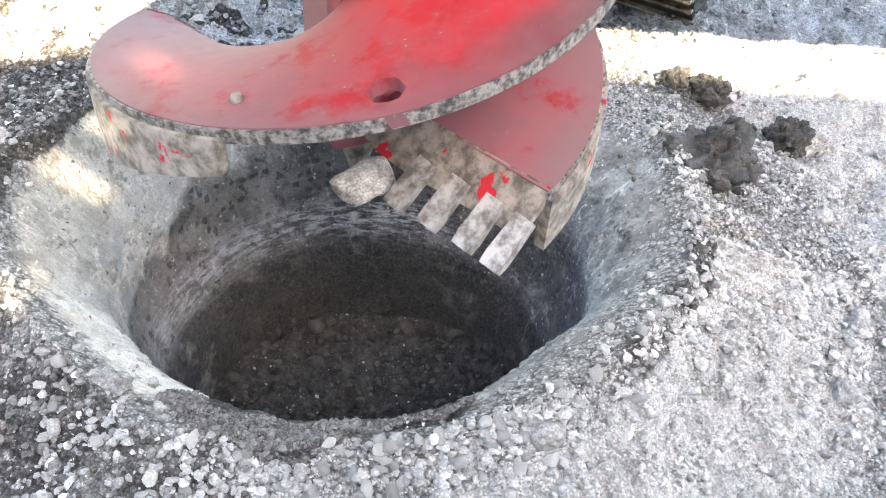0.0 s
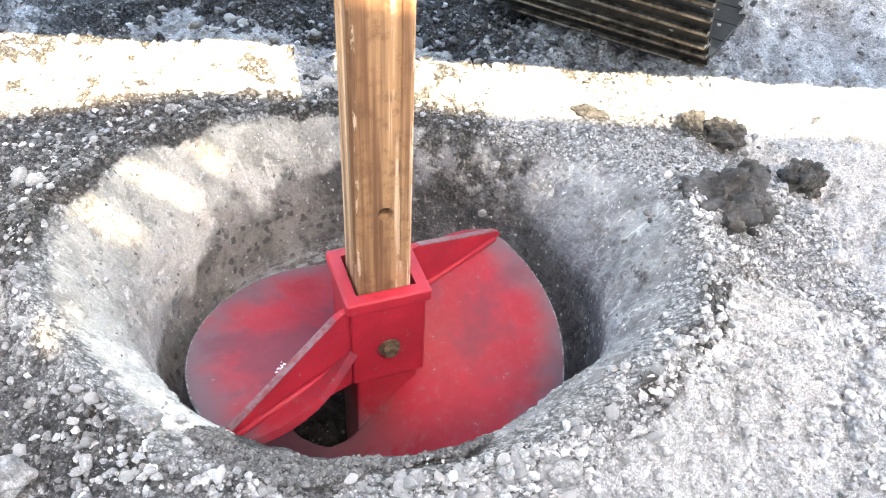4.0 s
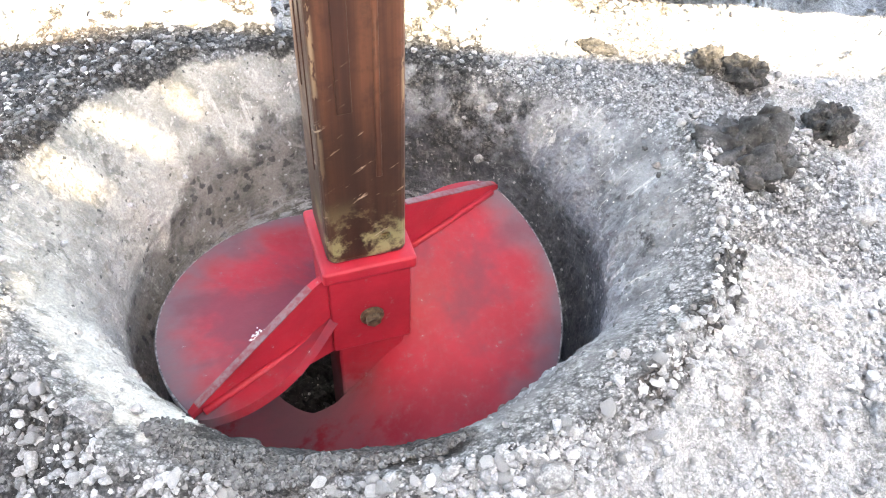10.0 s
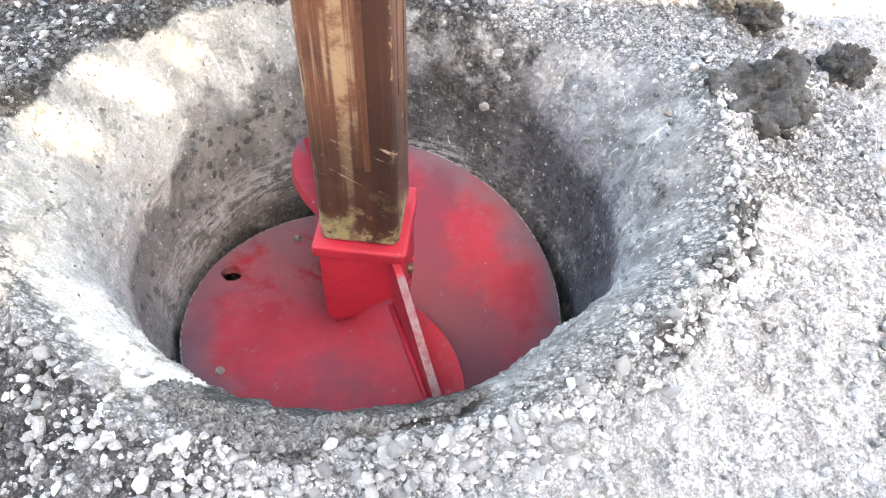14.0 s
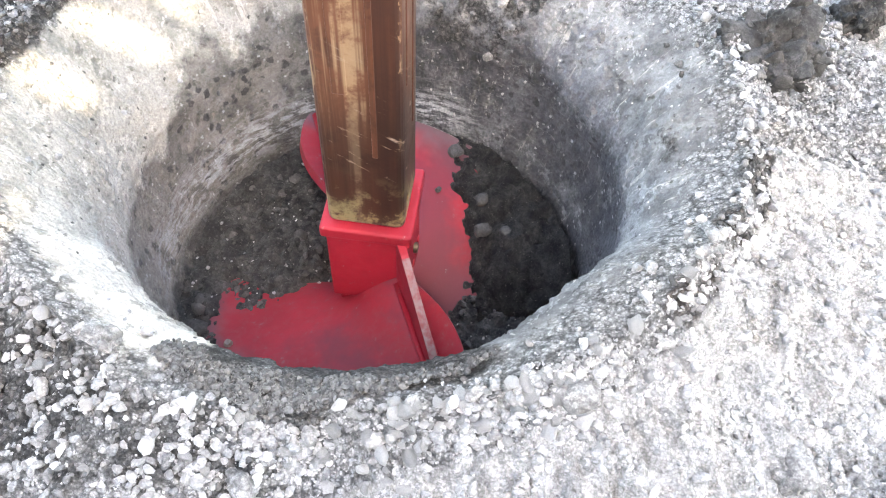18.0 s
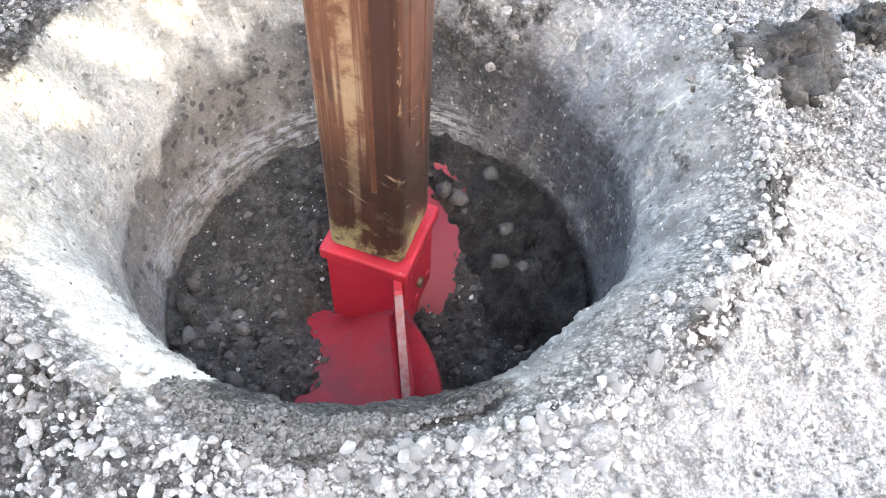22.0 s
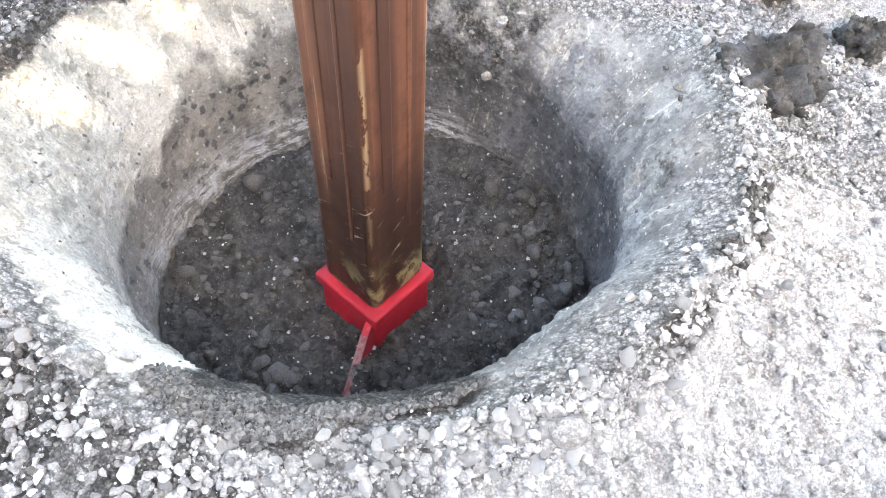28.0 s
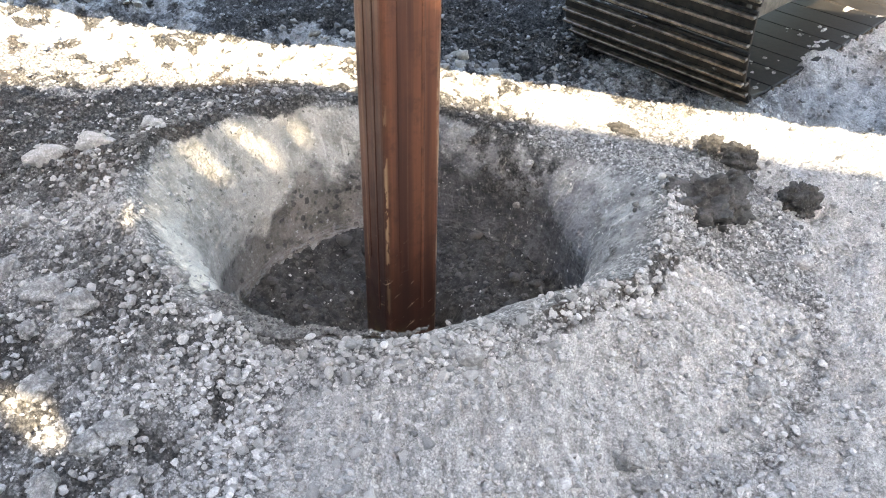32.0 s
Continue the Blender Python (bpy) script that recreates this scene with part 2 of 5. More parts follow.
def stone_material(name, dark, light, island=True, dusty=(0.66, 0.65, 0.64)):
    m, nt, b, tc = material(name, 0.9)
    if island:
        r = nt.nodes.new("ShaderNodeNewGeometry").outputs["Random Per Island"]
    else:
        r = nt.nodes.new("ShaderNodeObjectInfo").outputs["Random"]
    ob = tc.outputs["Object"]
    fine = grain(nt, ob, 90, 5, rough=0.7)
    col = mix(nt, calc(nt, "POWER", r, 1.7), dark, light)
    top = nt.nodes.new("ShaderNodeSeparateXYZ")
    nt.links.new(nt.nodes.new("ShaderNodeNewGeometry").outputs["Normal"], top.inputs[0])
    col = mix(nt, calc(nt, "MULTIPLY", ramp(nt, calc(nt, "ADD", fine, calc(nt, "MULTIPLY", top.outputs[2], 0.18)), 0.52, 0.78), 0.6), col, dusty)
    col = grains(nt, ob, col, 260, 0.78, 1.20)
    nt.links.new(col, b.inputs["Base Color"])
    bump(nt, b, fine, 0.8, 0.006)
    return m


def soil_material(name, dark, light, speck=(0.40, 0.39, 0.38)):
    m, nt, b, tc = material(name, 0.9)
    ob = tc.outputs["Object"]
    mid, fine = grain(nt, ob, 16, 6, rough=0.65), grain(nt, ob, 120, 5, rough=0.7)
    col = mix(nt, ramp(nt, mid, 0.3, 0.7), dark, light)
    col = mix(nt, ramp(nt, fine, 0.62, 0.72), col, speck)
    nt.links.new(grit(nt, ob, grit(nt, ob, col, 45, 0.75, 1.25), 150, 0.7, 1.3), b.inputs["Base Color"])
    bump(nt, b, calc(nt, "ADD", mid, calc(nt, "MULTIPLY", fine, 0.6)), 0.9, 0.012)
    return m


def red_paint(name, rim_wear=True):
    m, nt, b, tc = material(name, 0.45)
    ob = tc.outputs["Object"]
    big, mid, fine = grain(nt, ob, 5, 4), grain(nt, ob, 32, 6, rough=0.7), grain(nt, ob, 240, 4)
    col = mix(nt, ramp(nt, big, 0.3, 0.7), (0.25, 0.008, 0.018), (0.36, 0.013, 0.028))
    col = mix(nt, calc(nt, "MULTIPLY", ramp(nt, mid, 0.60, 0.72), 0.6), col, (0.20, 0.12, 0.12))
    chip = ramp(nt, calc(nt, "ADD", mid, calc(nt, "MULTIPLY", fine, 0.3)), 0.86, 0.90)
    if rim_wear:
        sep = nt.nodes.new("ShaderNodeSeparateXYZ")
        nt.links.new(ob, sep.inputs[0])
        r2 = calc(nt, "SQRT", calc(nt, "ADD", calc(nt, "POWER", sep.outputs[0], 2.0), calc(nt, "POWER", sep.outputs[1], 2.0)))
        rim = calc(nt, "ADD", r2, calc(nt, "MULTIPLY", calc(nt, "SUBTRACT", big, 0.5), 0.34))
        col = mix(nt, calc(nt, "MULTIPLY", ramp(nt, rim, 0.42, 0.57), 0.92), col, (0.105, 0.082, 0.091))
        col = mix(nt, calc(nt, "MULTIPLY", ramp(nt, mid, 0.45, 0.62), 0.15), col, (0.20, 0.09, 0.10))
        low = ramp(nt, sep.outputs[2], -0.40, -0.58)
        dull = grain(nt, ob, 2.6, 5, rough=0.6)
        col = mix(nt, calc(nt, "MULTIPLY", ramp(nt, dull, 0.45, 0.62), 0.75), col, (0.125, 0.022, 0.036))
        film = calc(nt, "MULTIPLY", low, calc(nt, "MULTIPLY", ramp(nt, calc(nt, "ADD", big, calc(nt, "MULTIPLY", mid, 0.5)), 0.54, 0.72), 0.66))
        col = mix(nt, film, col, (0.22, 0.115, 0.13))
    col = mix(nt, chip, col, (0.50, 0.46, 0.45))
    nt.links.new(col, b.inputs["Base Color"])
    nt.links.new(calc(nt, "ADD", 0.48, calc(nt, "MULTIPLY", mid, 0.3)), b.inputs["Roughness"])
    b.inputs["Specular IOR Level"].default_value = 0.42
    bump(nt, b, calc(nt, "ADD", mid, calc(nt, "MULTIPLY", fine, 0.4)), 0.25, 0.003)
    return m


def rusty_steel(name, base, rust, worn, scale=1.0, rough=0.5, paint=None, half=0.1):
    m, nt, b, tc = material(name, rough, 0.35)
    ob = tc.outputs["Object"]
    streak = grain(nt, ob, 1.0 * scale, 5, stretch=(34, 34, 0.9), rough=0.6)
    mid = grain(nt, ob, 22 * scale, 6, rough=0.7)
    turned = nt.nodes.new("ShaderNodeMapping")
    turned.inputs[2].default_value = (0.5, 0.5, 0.0)
    nt.links.new(ob, turned.inputs[0])
    nick = grain(nt, turned.outputs[0], 1.0, 5, stretch=(9, 9, 75), rough=0.7)
    sep = nt.nodes.new("ShaderNodeSeparateXYZ")
    nt.links.new(ob, sep.inputs[0])
    col = mix(nt, ramp(nt, streak, 0.36, 0.64), base, rust)
    col = mix(nt, calc(nt, "MULTIPLY", ramp(nt, mid, 0.46, 0.66), 0.65), col, base)
    col = mix(nt, calc(nt, "MULTIPLY", ramp(nt, streak, 0.60, 0.68), ramp(nt, mid, 0.36, 0.56)), col, worn)
    corner = calc(nt, "MINIMUM", calc(nt, "ABSOLUTE", sep.outputs[0]), calc(nt, "ABSOLUTE", sep.outputs[1]))
    corner = calc(nt, "MULTIPLY", ramp(nt, corner, half * 0.85, half * 0.93), ramp(nt, sep.outputs[2], 1.3, 0.7))
    chips = grain(nt, ob, 1.0, 5, stretch=(30, 30, 9), rough=0.7)
    col = mix(nt, calc(nt, "MULTIPLY", corner, ramp(nt, chips, 0.52, 0.57)), col, worn)
    if paint:
        # darker towards the bar's foot, with an edge broken by the streaks
        foot_dark = calc(nt, "MULTIPLY", ramp(nt, calc(nt, "ADD", sep.outputs[2], calc(nt, "MULTIPLY", streak, 0.35)), 0.78, 0.50), 0.65)
        col = mix(nt, foot_dark, col, (0.030, 0.016, 0.012))
        low = ramp(nt, sep.outputs[2], 0.24, 0.02)
        col = mix(nt, calc(nt, "MULTIPLY", low, ramp(nt, mid, 0.47, 0.60)), col, paint)
        band = calc(nt, "MULTIPLY", ramp(nt, sep.outputs[2], 0.02, 0.10), ramp(nt, sep.outputs[2], 0.75, 0.30))
        col = mix(nt, calc(nt, "MULTIPLY", band, calc(nt, "MULTIPLY", ramp(nt, nick, 0.60, 0.66), ramp(nt, mid, 0.45, 0.6))), col, (0.50, 0.40, 0.31))
    nt.links.new(col, b.inputs["Base Color"])
    nt.links.new(calc(nt, "ADD", rough - 0.14, calc(nt, "MULTIPLY", mid, 0.4)), b.inputs["Roughness"])
    bump(nt, b, calc(nt, "ADD", streak, mid), 0.3, 0.003)
    return m


def plain(name, a, c, rough=0.5, metal=0.0, scale=40):
    m, nt, b, tc = material(name, rough, metal)
    g = grain(nt, tc.outputs["Object"], scale, 5, rough=0.65)
    nt.links.new(mix(nt, ramp(nt, g, 0.35, 0.65), a, c), b.inputs["Base Color"])
    nt.links.new(calc(nt, "ADD", rough - 0.1, calc(nt, "MULTIPLY", g, 0.3)), b.inputs["Roughness"])
    bump(nt, b, g, 0.3, 0.004)
    return m


GROUND = ground_material()
PEBBLE = stone_material("dusty_pebble", (0.20, 0.20, 0.202), (0.58, 0.576, 0.572), True, (0.46, 0.455, 0.447))
DUST_CRUMB = stone_material("pale_dust_crumb", (0.26, 0.256, 0.25), (0.58, 0.572, 0.56), True, (0.48, 0.472, 0.46))
SOIL_CRUMB = stone_material("damp_crumb", (0.016, 0.0158, 0.016), (0.12, 0.117, 0.115), True, (0.09, 0.088, 0.086))
GREY_STONE = stone_material("grey_stone", (0.11, 0.11, 0.112), (0.46, 0.455, 0.45), True, (0.36, 0.355, 0.35))
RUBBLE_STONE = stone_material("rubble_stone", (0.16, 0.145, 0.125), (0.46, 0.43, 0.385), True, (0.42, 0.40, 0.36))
PEBBLE_PIECE = stone_material("dusty_pebble_piece", (0.26, 0.26, 0.262), (0.64, 0.636, 0.628), False, (0.44, 0.435, 0.425))
DARK_STONE = stone_material("damp_stone", (0.040, 0.039, 0.038), (0.24, 0.234, 0.228), True, (0.17, 0.166, 0.162))
DARK_PIECE = stone_material("damp_stone_piece", (0.028, 0.027, 0.027), (0.085, 0.083, 0.082), False, (0.085, 0.083, 0.081))
BIG_DAMP = stone_material("damp_grey_stone", (0.045, 0.045, 0.046), (0.15, 0.148, 0.146), False, (0.13, 0.128, 0.126))
CLOD = soil_material("dark_clod", (0.018, 0.0175, 0.017), (0.085, 0.082, 0.080), (0.24, 0.23, 0.225))
PLUG = soil_material("damp_drill_soil", (0.014, 0.0139, 0.0142), (0.062, 0.0605, 0.060), (0.30, 0.29, 0.28))
RED = red_paint("worn_red_paint")
RED_BOX = red_paint("chipped_red_paint", False)
EDGE = plain("scraped_steel_edge", (0.045, 0.042, 0.042), (0.30, 0.29, 0.285), 0.5, 0.4, 60)
WEAR = plain("muddy_wear_plate", (0.085, 0.075, 0.066), (0.30, 0.275, 0.25), 0.8, 0.1, 22)
_nt = WEAR.node_tree
_b = _nt.nodes["Principled BSDF"]
_old = _b.inputs["Base Color"].links[0].from_socket
_patch = ramp(_nt, grain(_nt, _nt.nodes.new("ShaderNodeTexCoord").outputs["Object"], 13, 4), 0.60, 0.64)
_nt.links.new(mix(_nt, _patch, _old, (0.42, 0.012, 0.022)), _b.inputs["Base Color"])
STUCK = soil_material("stuck_pale_soil", (0.17, 0.16, 0.15), (0.40, 0.38, 0.36))
TOOTH = plain("polished_tooth", (0.15, 0.135, 0.125), (0.46, 0.45, 0.44), 0.45, 0.4, 30)
BRASS = plain("tarnished_pin", (0.075, 0.060, 0.042), (0.19, 0.15, 0.095), 0.45, 0.6, 50)
WHITE = plain("white_paint_splash", (0.72, 0.70, 0.68), (0.85, 0.84, 0.82), 0.6)
INNER = rusty_steel("bright_rusty_steel", (0.17, 0.085, 0.045), (0.44, 0.26, 0.14), (0.66, 0.50, 0.37), 1.0, 0.5, None, 0.075)
OUTER = rusty_steel("dark_rusty_steel", (0.062, 0.027, 0.019), (0.165, 0.066, 0.038), (0.40, 0.27, 0.165), 0.45, 0.36, (0.33, 0.29, 0.15), 0.099)
KEY = rusty_steel("polished_rusty_key", (0.066, 0.028, 0.019), (0.175, 0.072, 0.041), (0.32, 0.20, 0.12), 1.0, 0.36, None, 0.2)
CHIPPED = plain("chipped_red_edge", (0.17, 0.030, 0.036), (0.19, 0.12, 0.12), 0.5, 0.3, 45)
TRACK = plain("oily_track_steel", (0.09, 0.075, 0.060), (0.30, 0.25, 0.20), 0.36, 0.7, 25)
# near black, as the shade inside the track is put into this colour
SHOE = plain("shaded_track_shoe", (0.010, 0.009, 0.009), (0.032, 0.028, 0.025), 0.5, 0.2, 30)
SHOE.node_tree.nodes["Principled BSDF"].inputs["Specular IOR Level"].default_value = 0.35
PLATE = plain("dusty_side_plate", (0.06, 0.05, 0.042), (0.17, 0.145, 0.12), 0.6, 0.3, 14)
BLACK = plain("dark_machine_paint", (0.02, 0.02, 0.02), (0.05, 0.05, 0.05), 0.6)
SHADE_WALL_GREY = plain("shade_wall_grey", (0.22, 0.22, 0.22), (0.34, 0.33, 0.32), 0.8)


# ---- mesh helpers ----
def mesh_object(name, bm, mat, smooth=False):
    me = bpy.data.meshes.new(name)
    bmesh.ops.recalc_face_normals(bm, faces=bm.faces)
    bm.to_mesh(me)
    bm.free()
    me.materials.append(mat)
    if smooth:
        me.polygons.foreach_set("use_smooth", [True] * len(me.polygons))
        if len(me.polygons) > 2000:
            me.set_sharp_from_angle(angle=radians(50))
    return new(name, me)


def part(name, bm, mat, parent, label="", smooth=False):
    ob = mesh_object(name, bm, mat, smooth)
    ob.parent = parent
    return tagged(ob, label)


def box(sx, sy, sz, m=Matrix(), bevel=0.0, seg=2):
    bm = bmesh.new()
    bmesh.ops.create_cube(bm, size=1.0, matrix=m @ Matrix.Diagonal((sx, sy, sz, 1)))
    if bevel:
        bmesh.ops.bevel(bm, geom=bm.edges, offset=bevel, segments=seg, profile=0.5, affect="EDGES")
    return bm


def tube(r, depth, m=Matrix(), n=24, r2=None, bevel=0.0):
    bm = bmesh.new()
    bmesh.ops.create_cone(bm, cap_ends=True, segments=n, radius1=r, radius2=r if r2 is None else r2, depth=depth, matrix=m)
    if bevel:
        bmesh.ops.bevel(bm, geom=[e for e in bm.edges if len(e.link_faces) == 2 and any(len(f.verts) > 4 for f in e.link_faces)], offset=bevel, segments=2, affect="EDGES")
    return bm


def prism(points, depth, m=Matrix()):
    """A flat outline in x and y, depth thick along z, centred on z = 0."""
    bm = bmesh.new()
    lo = [bm.verts.new(m @ Vector((x, y, -depth / 2))) for x, y in points]
    hi = [bm.verts.new(m @ Vector((x, y, depth / 2))) for x, y in points]
    bm.faces.new(lo[::-1]), bm.faces.new(hi)
    for i in range(len(points)):
        j = (i + 1) % len(points)
        bm.faces.new((lo[i], lo[j], hi[j], hi[i]))
    return bm


def cut(ob, *cutters):
    """Cuts the given solids out of ob's mesh."""
    made = []
    for bm in cutters:
        c = mesh_object("cutter", bm, ob.data.materials[0])
        c.matrix_world = ob.matrix_world
        mod = ob.modifiers.new("cut", "BOOLEAN")
        mod.operation, mod.object, mod.solver = "DIFFERENCE", c, "EXACT"
        made.append(c)
    held, ob.parent = ob.parent, None
    bpy.context.view_layer.update()
    me = bpy.data.meshes.new_from_object(ob.evaluated_get(bpy.context.evaluated_depsgraph_get()))
    ob.modifiers.clear()
    ob.data = me
    ob.parent = held
    for c in made:
        bpy.data.objects.remove(c)


def holder(name, label, category, group=""):
    return tagged(new(name), label, category, group)


# ---- the lie of the land round the hole ----
# bearing in degrees, crest radius, crest height, foot radius, steepness of the inner side
RIM = [(-180, 0.92, 0.19, 1.50, 1.8), (-160, 0.88, 0.20, 1.50, 2.3), (-145, 0.83, 0.205, 1.45, 3.0), (-130, 0.80, 0.20, 1.42, 3.5), (-115, 0.835, 0.205, 1.35, 3.8),
       (-104, 0.79, 0.16, 1.25, 5.0), (-96, 0.765, 0.140, 1.19, 6.0), (-86, 0.75, 0.140, 1.20, 6.5), (-74, 0.77, 0.17, 1.24, 5.0), (-58, 0.79, 0.235, 1.26, 4.8),
       (-43, 0.80, 0.25, 1.25, 5.5), (-30, 0.80, 0.24, 1.28, 4.8), (-19, 0.83, 0.19, 1.34, 4.0), (0, 0.865, 0.16, 1.40, 3.6), (12, 0.87, 0.165, 1.42, 3.4), (24, 0.94, 0.15, 1.45, 2.6),
       (40, 0.93, 0.06, 1.35, 2.8), (66, 0.82, 0.0, 1.3, 2.6), (80, 0.83, 0.0, 1.3, 2.4),
       (100, 0.88, 0.02, 1.3, 1.8), (128, 0.95, 0.04, 1.4, 1.15), (150, 0.97, 0.08, 1.5, 1.0), (165, 0.93, 0.14, 1.5, 1.3), (180, 0.92, 0.19, 1.50, 1.8)]
RIM_T = np.array(RIM, float)
HOLE, NECK = 0.585, -0.26


def bore(deg, z):
    """The radius of the bored wall, which widens towards the back as it rises."""
    k = np.clip((np.asarray(z) + 0.68) / 0.40, 0, 1)
    k = k * k * (3 - 2 * k)
    a = np.radians(deg)
    return HOLE + k * (0.074 - 0.020 * np.cos(a) + 0.075 * np.sin(a))


HEAPS = [(-0.75, 1.95, 0.40, 0.20), (-1.35, 2.0, 0.35, 0.16), (-0.70, 1.22, 0.16, 0.07), (0.25, 2.15, 0.30, 0.10), (2.3, 1.9, 0.5, 0.10), (-1.15, -0.15, 0.25, 0.05)]


def rim_at(deg):
    deg = (np.asarray(deg) + 180.0) % 360.0 - 180.0
    return [np.interp(deg, RIM_T[:, 0], RIM_T[:, k]) for k in range(1, 5)]


RIM_DEG = np.arange(-180, 181)
RIM_FINE = np.array(rim_at(RIM_DEG))


def land(x, y):
    """The smooth height of the land outside the crest."""
    r = np.hypot(x, y)
    rc, zc, rf, _ = rim_at(np.degrees(np.arctan2(y, x)))
    k = np.clip((r - rc) / (rf - rc), 0, 1)
    z = zc * (1 - k) * (1 - 0.35 * k * (1 - k) * 2)
    for hx, hy, w, h in HEAPS:
        z = z + h * np.exp(-((x - hx) ** 2 + (y - hy) ** 2) / (w * w))
    return z


def rough(v, amount):
    """Uneven ground: broad humps, fist-sized bumps, crumbs."""
    p = Vector(v)
    near, far = noise.voronoi(p * 34.0)[0][:2]
    crumbs = 0.8 * abs(noise.noise(p * 31.0)) - 0.35 + 1.3 * min(0.45, far - near)
    return amount * (0.50 * noise.fractal(p * 4.0, 0.9, 2.1, 3) + 0.42 * noise.fractal(p * 15.0, 0.8, 2.1, 3)) + min(0.019, amount * 0.45) * crumbs


def runnels(x, y, r):
    """Small gullies that run down the bare slope."""
    d = math.degrees(math.atan2(y, x))
    k = ease(d, -82, -70) * ease(d, 32, 12) * ease(r, 0.86, 0.95) * ease(r, 1.36, 1.20)
    return k * (0.020 * noise.fractal(Vector((d * 0.30, r * 4.5, 2.0)), 0.9, 2.1, 3) + 0.014 * (0.5 - abs(noise.noise(Vector((d * 0.75 + r * 9.0, r * 11.0, 6.0)))) * 2.0)) if k > 0 else 0.0


def ease(v, lo, hi):
    k = min(1.0, max(0.0, (v - lo) / (hi - lo)))
    return k * k * (3 - 2 * k)


# near edge of the sunlit strip; the dark soil is ended along it
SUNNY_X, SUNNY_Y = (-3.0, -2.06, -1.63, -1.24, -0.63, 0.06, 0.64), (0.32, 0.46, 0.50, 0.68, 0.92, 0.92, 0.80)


def blob(x, y, cx, cy, w, h):
    return math.exp(-((x - cx) / w) ** 2 - ((y - cy) / h) ** 2)


def soil_zone(x, y):
    """0 on pale dusty gravel, 1 on dark damp soil."""
    r, d = math.hypot(x, y), math.degrees(math.atan2(y, x)) % 360
    wave = noise.noise(Vector((x * 3.5, y * 3.5, 3)))
    rc = RIM_FINE[0, int(d + 180) % 360]
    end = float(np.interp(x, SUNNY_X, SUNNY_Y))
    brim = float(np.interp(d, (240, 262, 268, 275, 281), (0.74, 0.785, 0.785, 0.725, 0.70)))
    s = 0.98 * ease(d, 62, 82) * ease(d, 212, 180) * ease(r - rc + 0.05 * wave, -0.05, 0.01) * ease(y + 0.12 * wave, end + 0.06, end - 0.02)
    s = max(s, 0.62 * ease(d, 180, 195) * ease(d, 268, 254) * ease(r - rc + 0.04 * wave, -0.03, 0.04) * ease(r, 1.75, 1.35) * (0.85 + 0.8 * wave))
    s = max(s, 0.75 * ease(d, 306, 318) * ease(r - rc + 0.05 * wave, -0.04, 0.0) * ease(r - rc + 0.05 * wave, 0.10, 0.05) * (0.75 + 1.0 * noise.noise(Vector((x * 9, y * 9, 5)))))
    s = max(s, ease(d + 12 * wave, 242, 250) * ease(d + 12 * wave, 281, 274) * ease(r + 0.02 * wave, 0.56, 0.58) * ease(r + 0.02 * wave, brim + 0.02, brim - 0.01))
    s = max(s, ease(d, 270, 274) * ease(d, 302, 292) * ease(r + 0.02 * wave, 0.56, 0.58) * ease(r + 0.03 * wave, 0.73, 0.69))
    s = max(s, 0.74 * blob(x, y, -0.14, -0.92, 0.075, 0.15), 0.74 * blob(x, y, -0.26, -1.10, 0.20, 0.08), 0.55 * blob(x, y, -0.50, -0.85, 0.16, 0.10))
    s = max(s, 0.52 * ease(d + 14 * wave, 48, 60) * ease(d, 96, 84) * ease(r + 0.08 * wave, 0.70, 0.76) * ease(r + 0.06 * wave, 0.88, 0.82))
    s = max(s, 0.62 * (0.7 + wave) * blob(x, y, 0.78, -0.36, 0.12, 0.05), 0.50 * blob(x, y, 0.72, 0.06, 0.045, 0.10), 0.5 * blob(x, y, 0.93, 0.40, 0.10, 0.10))
    s = max(s, (0.9 + 0.2 * wave) * ease(y + 0.2 * wave, 1.26, 1.40) * ease(x, 0.7, 0.2) * ease(x, -2.2, -1.2), 0.58 * ease(y + 0.15 * wave, 1.12, 1.25) * ease(x, 1.15, 0.8) * (0.8 + 0.8 * wave))
    if y > end and x < 0.7:
        s = max(s, 0.85 * ease(noise.noise(Vector((x * 8, y * 8, 7))) + 0.6 * noise.noise(Vector((x * 19, y * 19, 7))), 0.0, 0.36) * ease(x, 0.7, 0.2))
    return s


def diggings(x, y):
    """Lumpy dug ground in the sunny strip and beyond it."""
    k = ease(y, 0.80, 1.05) * ease(x, 0.75, 0.1) * ease(y, 3.2, 2.4)
    if k <= 0:
        return 0.0
    p = Vector((x, y, 0.5))
    return k * (0.055 * (0.5 - noise.voronoi(p * 6.5)[0][0]) + 0.03 * (0.5 - noise.voronoi(p * 15.0)[0][0]))


def shelf(x, y):
    """The crumbled soil ledge stands a little proud of the crest."""
    r, d = math.hypot(x, y), math.degrees(math.atan2(y, x)) % 360
    lump = 0.5 + noise.noise(Vector((x * 9, y * 9, 1.0)))
    return 0.030 * lump * ease(d, 240, 250) * ease(d, 300, 285) * ease(abs(r - 0.70), 0.13, 0.03)


LOOK = {}


def built(x, y, what="z"):
    """Height or soil of the built land at a place outside the neck of the hole."""
    n = LOOK["r"].shape[1]
    i = int(round((math.degrees(math.atan2(y, x)) + 90) % 360 / 360 * n)) % n
    j = min(len(LOOK["r"]) - 1, int(np.searchsorted(LOOK["r"][:, i], math.hypot(x, y))))
    return LOOK[what][j, i]


